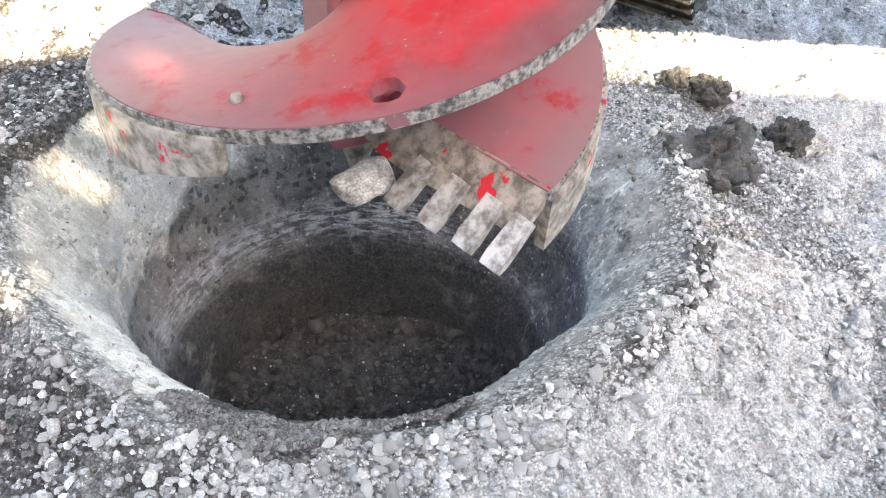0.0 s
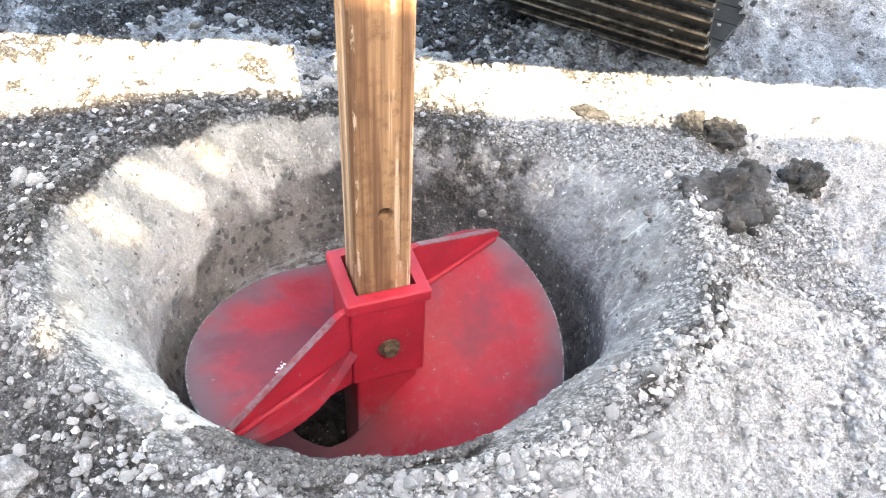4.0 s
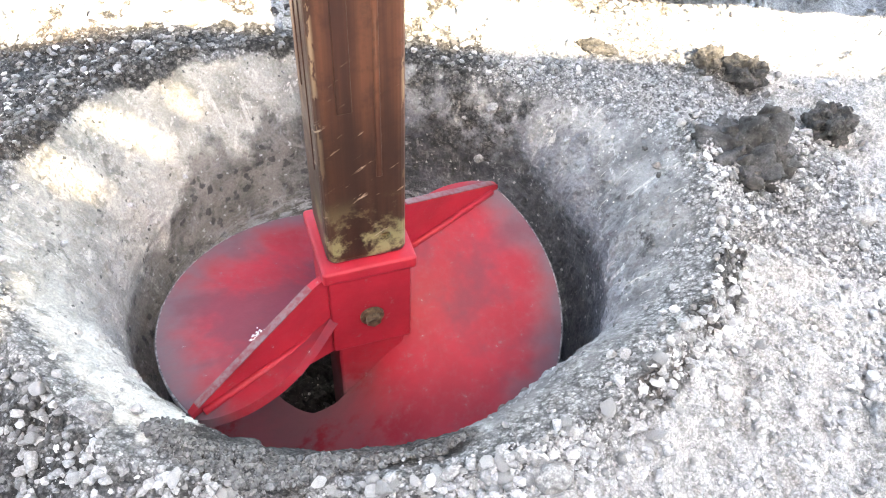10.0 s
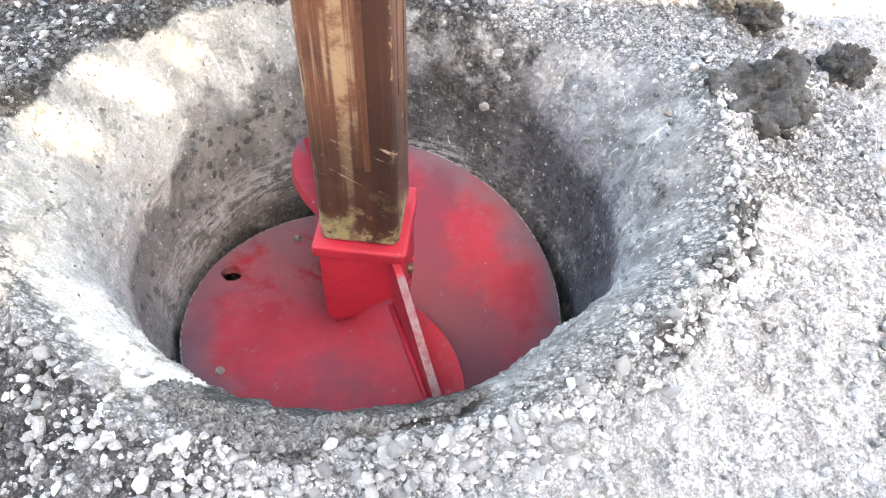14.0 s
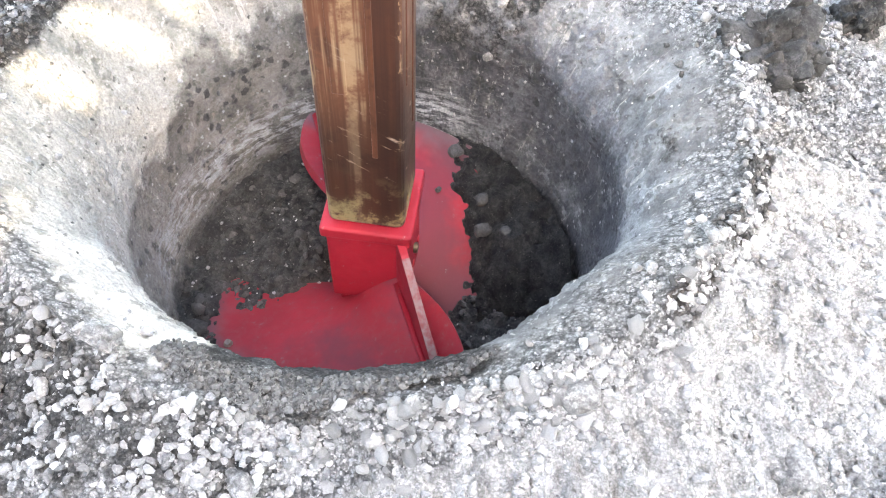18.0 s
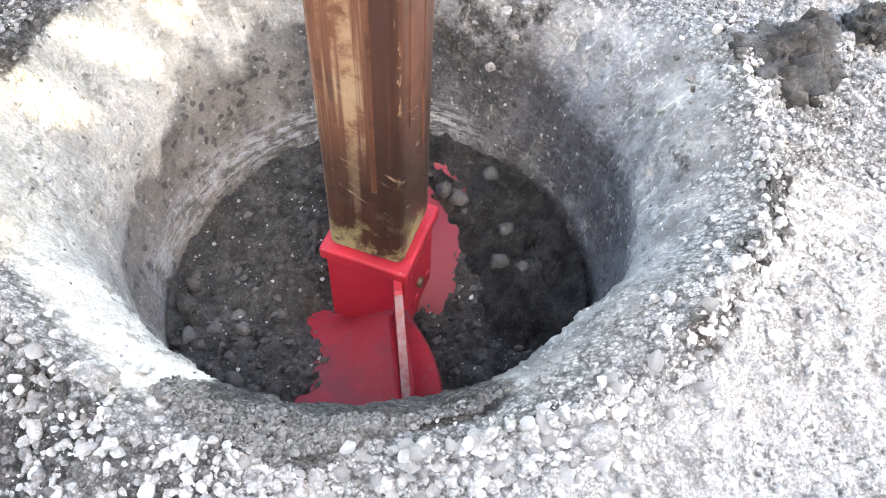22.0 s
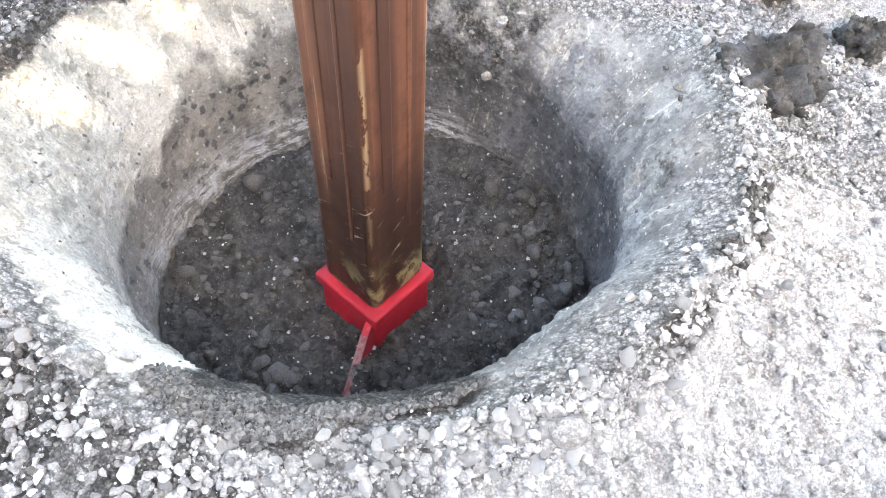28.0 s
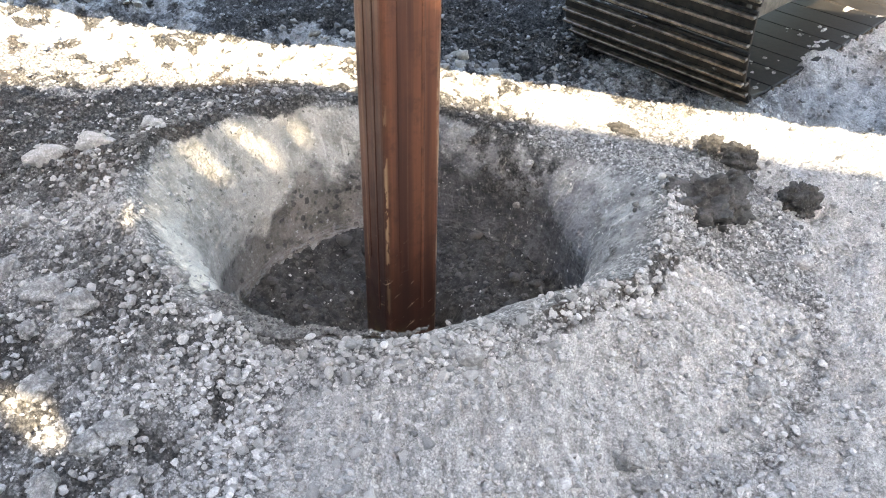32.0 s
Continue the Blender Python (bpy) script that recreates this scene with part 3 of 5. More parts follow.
def build_ground():
    n = 1000
    degs = -90 + np.arange(n) * 360.0 / n
    rc, zc, rf, steep = rim_at(degs)
    cs, sn = np.cos(np.radians(degs)), np.sin(np.radians(degs))
    rings = []
    for z in np.linspace(-1.45, NECK, 64):
        rings.append((bore(degs, z), np.full(n, z), "wall"))
    for k in np.linspace(0, 1, 64)[1:]:
        rings.append((bore(degs, NECK) + (rc - bore(degs, NECK)) * k ** steep, NECK + (zc - NECK) * k, "cone"))
    for k in np.linspace(0, 1, 150)[1:]:
        r = rc + (1.9 - rc) * k
        rings.append((r, None, "land"))
    for r in list(np.linspace(1.9, 4.5, 70)[1:]) + [5, 6, 7.5, 10, 14, 20, 32, 55, 100, 200]:
        rings.append((np.full(n, r), None, "land"))
    co, soil, wall, deep, frost, uvs, warm, powder, haze, bounce_light, hole_shade = [], [], [], [], [], [], [], [], [], [], []
    for r, z, kind in rings:
        if z is None:
            z = land(r * cs, r * sn)
        for i in range(n):
            x, y, h = r[i] * cs[i], r[i] * sn[i], z[i]
            if kind == "wall":
                w = rough((x, y, h * 0.6), 0.012)
                x, y = x + cs[i] * w, y + sn[i] * w
            elif kind == "cone":
                e = min(1.0, max(0.0, (h - NECK) / 0.2))
                w = rough((x, y, h), 0.012 + 0.024 * e)
                x, y, h = x + cs[i] * w, y + sn[i] * w, h + 0.6 * w * e + shelf(x, y) * e
            else:
                far = min(1.0, max(0.0, (r[i] - 1.2) / 1.2))
                h += rough((x, y, 0.3), 0.034 + 0.05 * far if r[i] < 12 else 0.3) + runnels(x, y, r[i]) + shelf(x, y) + diggings(x, y)
            co.append((x, y, h))
            bounce_light.append(ease(degs[i] % 360, 195, 222) * ease(degs[i] % 360, 262, 250) * ease(h, -0.34, -0.22) if kind != "land" else 0.0)
            hole_shade.append(ease(h, -0.50, -0.62) if kind == "wall" else 0.0)
            d = degs[i] % 360
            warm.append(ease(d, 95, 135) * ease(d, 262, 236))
            # the last powder term sets the sunlit strip to the paler bare tone
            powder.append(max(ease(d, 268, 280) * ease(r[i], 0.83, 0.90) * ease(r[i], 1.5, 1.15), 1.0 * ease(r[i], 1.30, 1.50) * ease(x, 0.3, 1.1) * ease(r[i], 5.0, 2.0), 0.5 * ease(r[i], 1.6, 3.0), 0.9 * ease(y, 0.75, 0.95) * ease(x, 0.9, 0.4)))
            if kind == "land":
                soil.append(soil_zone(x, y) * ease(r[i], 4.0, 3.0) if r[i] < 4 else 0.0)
                wall.append(0.0), deep.append(0.0), frost.append(0.0), haze.append(0.0)
            else:
                up = (h - NECK) / (zc[i] - NECK)
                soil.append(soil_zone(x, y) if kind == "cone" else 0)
                wall.append(min(1.0, max(0.0, (1.0 - up) / (0.18 + 0.2 * ease(d, 285, 320)))))
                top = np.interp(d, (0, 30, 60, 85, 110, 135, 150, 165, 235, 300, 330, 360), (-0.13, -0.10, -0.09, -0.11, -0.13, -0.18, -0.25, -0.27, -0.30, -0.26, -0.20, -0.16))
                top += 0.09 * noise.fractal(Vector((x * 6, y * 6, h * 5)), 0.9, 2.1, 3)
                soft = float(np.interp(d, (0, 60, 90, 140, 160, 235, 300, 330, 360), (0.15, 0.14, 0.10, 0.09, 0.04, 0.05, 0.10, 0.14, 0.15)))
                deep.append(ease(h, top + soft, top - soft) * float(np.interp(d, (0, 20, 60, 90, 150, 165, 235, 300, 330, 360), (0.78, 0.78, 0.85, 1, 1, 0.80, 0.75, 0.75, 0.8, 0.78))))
                frost.append(math.exp(-((h + 0.49) / 0.055) ** 2) * (0.12 + 0.88 * ease(d, 62, 80) * ease(d, 200, 175)))
                haze.append(0.9 * math.exp(-((h - top + 0.03) / (0.07 if h > top - 0.03 else 0.14)) ** 2) * (ease(d, -5, 30) * ease(d, 98, 85) if d < 180 else ease(d, 320, 350) * 0.7))
            uvs.append((math.radians(degs[i]) * 0.7, h if kind != "land" else r[i]))
    m = len(rings)
    bare = 64 * n  # the bored wall's rings come first
    LOOK["r"] = np.array([r for r, _, _ in rings[64:]])
    LOOK["z"] = np.array([c[2] for c in co[bare:]]).reshape(m - 64, n)
    LOOK["soil"] = np.array(soil[bare:]).reshape(m - 64, n)
    a = np.arange(n)
    faces = []
    for j in range(m - 1):
        p, q = j * n + a, j * n + (a + 1) % n
        faces.append(np.stack([p, q, q + n, p + n], 1))
    faces = np.concatenate(faces)
    me = bpy.data.meshes.new("ground")
    me.from_pydata(co, [], faces.tolist())
    me.polygons.foreach_set("use_smooth", [True] * len(me.polygons))
    for name, vals in (("soil", soil), ("wall", wall), ("deep", deep), ("frost", frost), ("warm", warm), ("powder", powder), ("hole_shade", hole_shade), ("haze", haze), ("bounce_light", bounce_light)):
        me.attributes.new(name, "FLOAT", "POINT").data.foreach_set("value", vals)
    uv = me.uv_layers.new(name="polar")
    idx = np.empty(len(me.loops), np.int32)
    me.loops.foreach_get("vertex_index", idx)
    uv.data.foreach_set("uv", np.array(uvs, np.float32)[idx].ravel())
    me.materials.append(GROUND)
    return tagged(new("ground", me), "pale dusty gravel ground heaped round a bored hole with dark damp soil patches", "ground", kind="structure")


ground = build_ground()


# ---- stones ----
def stone_template(seed, rough_amount=0.22, flat=0.7, sub=1):
    bm = bmesh.new()
    bmesh.ops.create_icosphere(bm, subdivisions=sub, radius=1.0)
    rnd = random.Random(seed)
    off = Vector((rnd.uniform(0, 50), rnd.uniform(0, 50), rnd.uniform(0, 50)))
    for v in bm.verts:
        v.co *= 1 + rough_amount * noise.noise(v.co * 1.3 + off) + rough_amount * 0.4 * noise.noise(v.co * 3.1 + off)
        v.co = Vector((v.co.x, v.co.y * rnd.uniform(0.98, 1.02), v.co.z * flat))
    for _ in range(9):  # broken faces
        n = Vector((rnd.gauss(0, 1), rnd.gauss(0, 1), rnd.gauss(0, flat))).normalized()
        reach = max(v.co.dot(n) for v in bm.verts) * rnd.uniform(0.66, 0.92)
        for v in bm.verts:
            over = v.co.dot(n) - reach
            if over > 0:
                v.co -= n * over
    return bm


TEMPLATES, CRUMBS = [], []
for s in range(20):
    bm = stone_template(s, 0.55 if s < 10 else 0.6, 0.45 + 0.035 * (s % 10), 2 if s < 10 else 0)
    (TEMPLATES if s < 10 else CRUMBS).append((np.array([v.co[:] for v in bm.verts]), np.array([[v.index for v in f.verts] for f in bm.faces])))
    bm.free()


def joined_stones(name, places, mat, label, category="pebbles"):
    """places: rows of x, y, z, size, seed."""
    co, fa, base = [], [], 0
    rnd = np.random.RandomState(len(places))
    for x, y, z, s, k in places:
        v, f = (TEMPLATES if s > 0.0085 else CRUMBS)[int(k) % 10]
        e = Euler((rnd.uniform(-0.5, 0.5), rnd.uniform(-0.5, 0.5), rnd.uniform(0, 6.28))).to_matrix()
        st = np.array([rnd.uniform(0.85, 1.35), rnd.uniform(0.75, 1.0), rnd.uniform(0.8, 1.1)]) * s
        co.append((v * st) @ np.array(e).T + (x, y, z))
        fa.append(f + base)
        base += len(v)
    me = bpy.data.meshes.new(name)
    me.from_pydata(np.concatenate(co).tolist(), [], np.concatenate(fa).tolist())
    me.polygons.foreach_set("use_smooth", [True] * len(me.polygons))
    me.set_sharp_from_angle(angle=radians(44))
    me.materials.append(mat)
    return tagged(new(name, me), label, category, kind="stuff")


def on_land(x, y):
    return float(built(x, y))


def scatter(count, seed, size, accept, inside=0.35, rise=0.25):
    rnd = random.Random(seed)
    rows = []
    while len(rows) < count:
        d, r = rnd.uniform(-180, 180), 0.62 + 2.3 * rnd.random() ** 1.6
        x, y = r * math.cos(math.radians(d)), r * math.sin(math.radians(d))
        within = (r - 0.66) / (RIM_FINE[0, int(round(d)) + 180] - 0.66)
        if within < 1 and (within < 0.12 or rnd.random() > inside * within ** 2):
            continue
        if rnd.random() > accept(x, y, r, d):
            continue
        s = size(rnd)
        rows.append((x, y, on_land(x, y) + rise * s, s, rnd.randrange(1000)))
    return rows


def bare_slope(r, d):
    d = d % 360
    return max(ease(d, 282, 300) * ease(r, 0.90, 0.97) * ease(r, 1.22, 1.12), ease(d, 278, 286) * ease(d, 300, 292) * ease(r, 0.83, 0.86) * ease(r, 0.97, 0.93))


def pale(x, y, r, d):
    clump = noise.noise(Vector((x * 3.1, y * 3.1, 5.0))) + 0.7 * noise.noise(Vector((x * 8.3, y * 8.3, 5.0)))
    crest = 1.0 + 1.2 * ease(r, 1.0, 0.85) * ease(d % 360, 240, 265)
    return min(1.0, 0.45 * crest * (0.08 + 1.1 * ease(clump, -0.25, 0.45)) * max(0.0, 1.0 - 2.0 * float(built(x, y, "soil"))) * (1.0 - 0.85 * bare_slope(r, d)) * (1.0 if r < 1.8 else 0.6) * (1.0 if y < 0.8 else 0.3))


def mixed(x, y, r, d):
    """Grey stones: between the soil and the dust, and at the foot of the bare slope."""
    s = float(built(x, y, "soil"))
    d = d % 360
    foot = ease(d, 285, 310) * math.exp(-((r - 1.27) / 0.07) ** 2) + ease(d, 262, 272) * ease(d, 292, 284) * math.exp(-((r - 1.0) / 0.06) ** 2)
    return min(1.0, 4.0 * s * (1 - s) * 0.55 + 0.8 * foot + (0.3 if y > 1.2 else 0.03) + (0.22 * ease(s, 0.4, 0.8) if r > 0.85 else 0.0))


def dusky(x, y, r, d):
    s = float(built(x, y, "soil"))
    return ease(s, 0.35, 0.9)


def strewn(x, y, r, d):
    """White pebbles: thick on the crest and at the heap's front foot, thinner on the soil."""
    clump = noise.noise(Vector((x * 4.1, y * 4.1, 8.0))) + 0.8 * noise.noise(Vector((x * 11.0, y * 11.0, 8.0)))
    rc = RIM_FINE[0, int(round(d)) + 180]
    front = ease(d % 360, 205, 235)
    crest = math.exp(-((r - rc - 0.03) / 0.07) ** 2) * front
    foot = ease(d % 360, 228, 245) * ease(d % 360, 284, 272) * ease(r, 0.84, 0.92) * ease(r, 1.6, 1.3)
    side = ease(d % 360, 300, 318) * math.exp(-((r - 1.26) / 0.10) ** 2)
    ledge_gap = 1.0 - ease(d % 360, 240, 250) * ease(d % 360, 288, 276) * ease(r, 0.79, 0.76)
    return min(1.0, (0.22 + 0.75 * crest + 0.6 * foot + 0.7 * side) * (0.15 + ease(clump, -0.35, 0.35)) * (1.0 - 0.9 * bare_slope(r, d)) * ledge_gap * (1.0 - 0.75 * ease(float(built(x, y, "soil")), 0.1, 0.7)) * (1.0 if y < 0.6 else 0.35))


joined_stones("gravel", scatter(30000, 11, lambda q: 0.0020 + 0.0040 * q.random() ** 2.0, pale, 0.1) + scatter(11500, 12, lambda q: 0.0046 + 0.0095 * q.random() ** 2.6, strewn, 0.25, 0.25) + scatter(420, 16, lambda q: 0.010 + 0.007 * q.random() ** 2, strewn, 0.1, 0.2), PEBBLE, "pale dusty pebbles strewn over the heaped ground")
joined_stones("dust_crumb", scatter(4500, 21, lambda q: 0.0026 + 0.0075 * q.random() ** 3, lambda x, y, r, d: 0.9 * bare_slope(r, d) * ease(noise.noise(Vector((math.degrees(math.atan2(y, x)) * 0.35, r * 9.0, 3.0))), -0.1, 0.35), 0.0, 0.3), DUST_CRUMB, "pale crumbs of dust on the bare slope", "crumbs")
joined_stones("grey_gravel", scatter(15000, 15, lambda q: 0.0022 + 0.0125 * q.random() ** 4, mixed, 0.1), GREY_STONE, "grey rounded stones bedded in dust and soil")
joined_stones("dark_gravel", scatter(26000, 13, lambda q: 0.0018 + 0.0095 * q.random() ** 4.5, dusky, 0.6), DARK_STONE, "dark damp crumbs and stones in the soil")


def ledge(x, y, r, d):
    d = d % 360
    return 1.0 if 243 < d < 297 and 0.63 < r < np.interp(d, (240, 262, 268, 275, 297), (0.74, 0.785, 0.785, 0.725, 0.69)) else 0.0


joined_stones("ledge_crumbs", scatter(7500, 19, lambda q: 0.0018 + 0.007 * q.random() ** 4, ledge, 8.0), DARK_STONE, "dark crumbled soil on the ledge above the hole", "soil crumbs")


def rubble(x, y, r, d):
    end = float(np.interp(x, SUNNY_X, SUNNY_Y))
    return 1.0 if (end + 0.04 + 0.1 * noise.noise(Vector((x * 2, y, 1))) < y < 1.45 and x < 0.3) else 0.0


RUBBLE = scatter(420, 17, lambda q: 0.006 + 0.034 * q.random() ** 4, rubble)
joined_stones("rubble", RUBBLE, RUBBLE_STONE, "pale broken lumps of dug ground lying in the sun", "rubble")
joined_stones("dark_rubble", scatter(620, 18, lambda q: 0.005 + 0.024 * q.random() ** 4, lambda x, y, r, d: 1.0 if y > 1.36 and x < 1.1 else (0.05 if y > 0.9 and x < 0.3 else 0.0)), DARK_STONE, "dark stones in the dug heaps", "rubble")

# pebbles of the near crest and slopes, one by one
PIECES = []
for s in range(8):
    bm = stone_template(100 + s, 0.40, 0.50 + 0.04 * s, 2)
    me = bpy.data.meshes.new("pebble")
    bm.to_mesh(me)
    bm.free()
    me.polygons.foreach_set("use_smooth", [True] * len(me.polygons))
    me.set_sharp_from_angle(angle=radians(44))
    me.materials.append(PEBBLE_PIECE)
    PIECES.append(me)
rnd = random.Random(31)
count = 0
while count < 290:
    d = rnd.gauss(-66, 30) if rnd.random() < 0.7 else rnd.uniform(-170, 30)
    rc = float(rim_at(d)[0])
    r = rc - 0.01 + abs(rnd.gauss(0, 0.07)) if rnd.random() < 0.75 else rc + rnd.uniform(0.2, 0.45)
    x, y = r * math.cos(radians(d)), r * math.sin(radians(d))
    if rnd.random() < 1.2 * float(built(x, y, "soil")) or rnd.random() < 0.8 * bare_slope(r, d):
        continue
    s = 0.0075 + 0.0125 * rnd.random() ** 2.2
    ob = new("pebble", PIECES[count % 8])
    ob.parent = ground
    ob.matrix_basis = pose(x, y, on_land(x, y) + 0.30 * s, rnd.uniform(-22, 22), rnd.uniform(-22, 22), rnd.uniform(0, 360)) @ Matrix.Diagonal((s * rnd.uniform(0.9, 1.4), s * rnd.uniform(0.7, 1.0), s, 1))
    count += 1


def boulder(name, x, y, size, mat, label, category, stretch=(1.0, 0.8, 0.75), turn=0.0, seed=1, lumpy=0.35, group="", sink=0.25, fine=0.10):
    bm = bmesh.new()
    bmesh.ops.create_icosphere(bm, subdivisions=5 if fine > 0.2 else 4, radius=1.0)
    off = Vector((seed * 3.7, seed * 1.3, seed * 7.1))
    for v in bm.verts:
        k = 1 + lumpy * noise.noise(v.co * 1.1 + off) + 0.5 * lumpy * noise.noise(v.co * 2.6 + off) + fine * noise.fractal(v.co * 2.6 + off, 0.75, 2.1, 6)
        v.co = Vector((v.co.x * stretch[0], v.co.y * stretch[1], v.co.z * stretch[2])) * k * size
    if fine > 0.2:
        q = random.Random(seed)
        core = [v.co.copy() for v in bm.verts if v.co.z > -0.2 * size]
        for k in range(150):
            c, w = q.choice(core), size * (0.05 + 0.20 * q.random() ** 2.5)
            tv, tf = (TEMPLATES if k % 3 else CRUMBS)[k % 10]
            e = np.array(Euler((q.uniform(0, 6), q.uniform(0, 6), q.uniform(0, 6))).to_matrix())
            rows = [bm.verts.new(c * 0.97 + Vector(p) * w) for p in (tv @ e.T)]
            for f in tf:
                bm.faces.new([rows[j] for j in f])
    ob = mesh_object(name, bm, mat, True)
    ob.matrix_world = pose(x, y, on_land(x, y) + (0.5 - sink) * size * stretch[2], 0, 0, turn)
    return tagged(ob, label, category, group)


LUMP = soil_material("dusty_lump", (0.16, 0.158, 0.155), (0.36, 0.354, 0.348), (0.52, 0.515, 0.505))
STONE = stone_material("pale_stone", (0.20, 0.197, 0.193), (0.36, 0.353, 0.345), False, (0.46, 0.452, 0.443))
boulder("stone", 0.455, -0.712, 0.036, STONE, "pale rounded stone on the crest beside the hole", "stone", (1.0, 0.85, 0.9), 20, 2, 0.3, "loose stones", 0.1, 0.05)
for i, (x, y, s, e, a) in enumerate([(-1.27, -0.15, 0.075, (1.2, 0.6, 0.6), 50), (-1.12, -0.07, 0.070, (1.2, 0.55, 0.6), 20), (-1.10, -0.47, 0.035, (1.0, 0.8, 0.8), 80), (-1.10, 0.21, 0.042, (1.0, 0.6, 0.8), 100),
                                     (-1.02, 0.16, 0.034, (1, 0.8, 0.8), 10), (-0.82, 0.72, 0.026, (1, 0.8, 0.8), 30), (0.27, 0.66, 0.020, (1, 0.8, 0.8), 30), (0.30, 0.70, 0.026, (1.1, 0.7, 0.6), 60),
                                     (0.62, -0.587, 0.022, (1.1, 0.8, 0.7), 10), (0.34, -0.72, 0.030, (1.2, 0.8, 0.6), 120), (0.27, -0.72, 0.026, (1.2, 0.7, 0.6), 40), (0.16, -0.745, 0.024, (1.0, 0.8, 0.7), 70),
                                     (0.10, -0.80, 0.030, (1.0, 0.8, 0.6), 30), (-0.02, -0.795, 0.026, (0.8, 1.1, 0.8), 10), (-0.077, -0.79, 0.018, (1, 0.8, 0.8), 0), (-0.52, -0.745, 0.030, (0.7, 1.2, 0.7), 20),
                                     (1.31, 0.24, 0.05, (1.1, 0.8, 0.6), 40), (1.31, -0.15, 0.035, (1.2, 0.8, 0.7), 70), (0.93, -0.78, 0.030, (1.1, 0.9, 0.8), 10), (1.36, 0.86, 0.04, (1.2, 0.7, 0.6), 20)]):
    boulder("stone", x, y, s * (0.66 if y < -0.5 else 0.85), STONE, "pale dusty loose stone lying on the gravel", "stone", e, a, 5 + i, 0.3, "loose stones", 0.2, 0.06)
boulder("stone", 0.895, -0.74, 0.042, STONE, "oblong pinkish stone at the foot of the heap", "stone", (0.6, 1.2, 0.6), 25, 50, 0.3, "loose stones", 0.25, 0.06)
LUMPS = [(-0.82, -0.75, 0.055), (-0.68, -0.79, 0.056), (-0.66, -0.90, 0.037), (-1.02, -0.68, 0.044), (-1.12, -0.47, 0.031), (-1.20, -0.46, 0.034), (-0.62, -1.04, 0.042), (-0.25, -1.22, 0.033), (-0.42, -1.29, 0.042), (-0.13, -0.88, 0.029),
         (-0.34, -1.11, 0.043), (-0.39, -1.16, 0.035), (-0.21, -1.16, 0.022), (-0.77, -0.89, 0.029), (-0.42, -0.66, 0.033), (0.94, -0.80, 0.028), (0.89, -0.76, 0.037), (1.19, -0.42, 0.035), (1.17, -0.54, 0.030), (1.30, -0.18, 0.033)]
for i, (x, y, w) in enumerate(LUMPS):
    boulder("stone", x, y, w, LUMP, "dusty grey lump of dried soil lying in the gravel" if i < 14 else "dusty rounded stone at the foot of the heap", "stone", (1.1, 0.85, 0.7), 37 * i, 120 + i, 0.42, "loose stones", 0.25, 0.12)
CLODS = [(1.08, 0.85, 0.062, (1.15, 0.8, 0.85), -20), (0.97, 0.89, 0.045, (1.0, 0.9, 0.9), 30), (1.31, 0.63, 0.072, (1.0, 0.9, 0.9), 60), (0.62, 0.95, 0.040, (1.4, 0.6, 0.6), -15)]
for i, (x, y, s, e, a) in enumerate(CLODS):
    boulder("soil_clod", x, y, s, CLOD, "dark damp clod of soil on the pale gravel", "soil clod", e, a, 70 + i, 0.34, "soil clods", 0.2, 0.26)
boulder("soil_clod", 0.99, 0.36, 0.135, CLOD, "large crumbling dark clod slumped on the heap's edge", "soil clod", (1.0, 0.95, 0.60), 40, 81, 0.45, "soil clods", 0.42, 0.30)
joined_stones("clod_crumbs", [(x, y, on_land(x, y) + 0.006, z, k) for x, y, z, k in [(1.00 + rnd.gauss(0, 0.11), 0.34 + rnd.gauss(0, 0.12), 0.003 + 0.013 * rnd.random() ** 3, k) for k in range(260)] + [(c[0] + rnd.gauss(0, c[2] * 1.1), c[1] + rnd.gauss(0, c[2] * 1.1), 0.004 + 0.010 * rnd.random() ** 2, k) for c in CLODS for k in range(40)]], DARK_STONE, "dark crumbs fallen round the large clod", "crumbs")

# ---- drilling tool ----
FLIGHT_R, FLIGHT_Z, PITCH, STEM_R, BOX_W = 0.555, -0.214, 0.75, 0.085, 0.24
GUSSET_DEG = {"a": 210.0, "b": 30.0}


NOTCH_PHI, NOTCH_R = (150, 165, 178, 200, 222, 239, 248, 256), (0.065, 0.165, 0.222, 0.245, 0.285, 0.338, 0.40, 0.50)


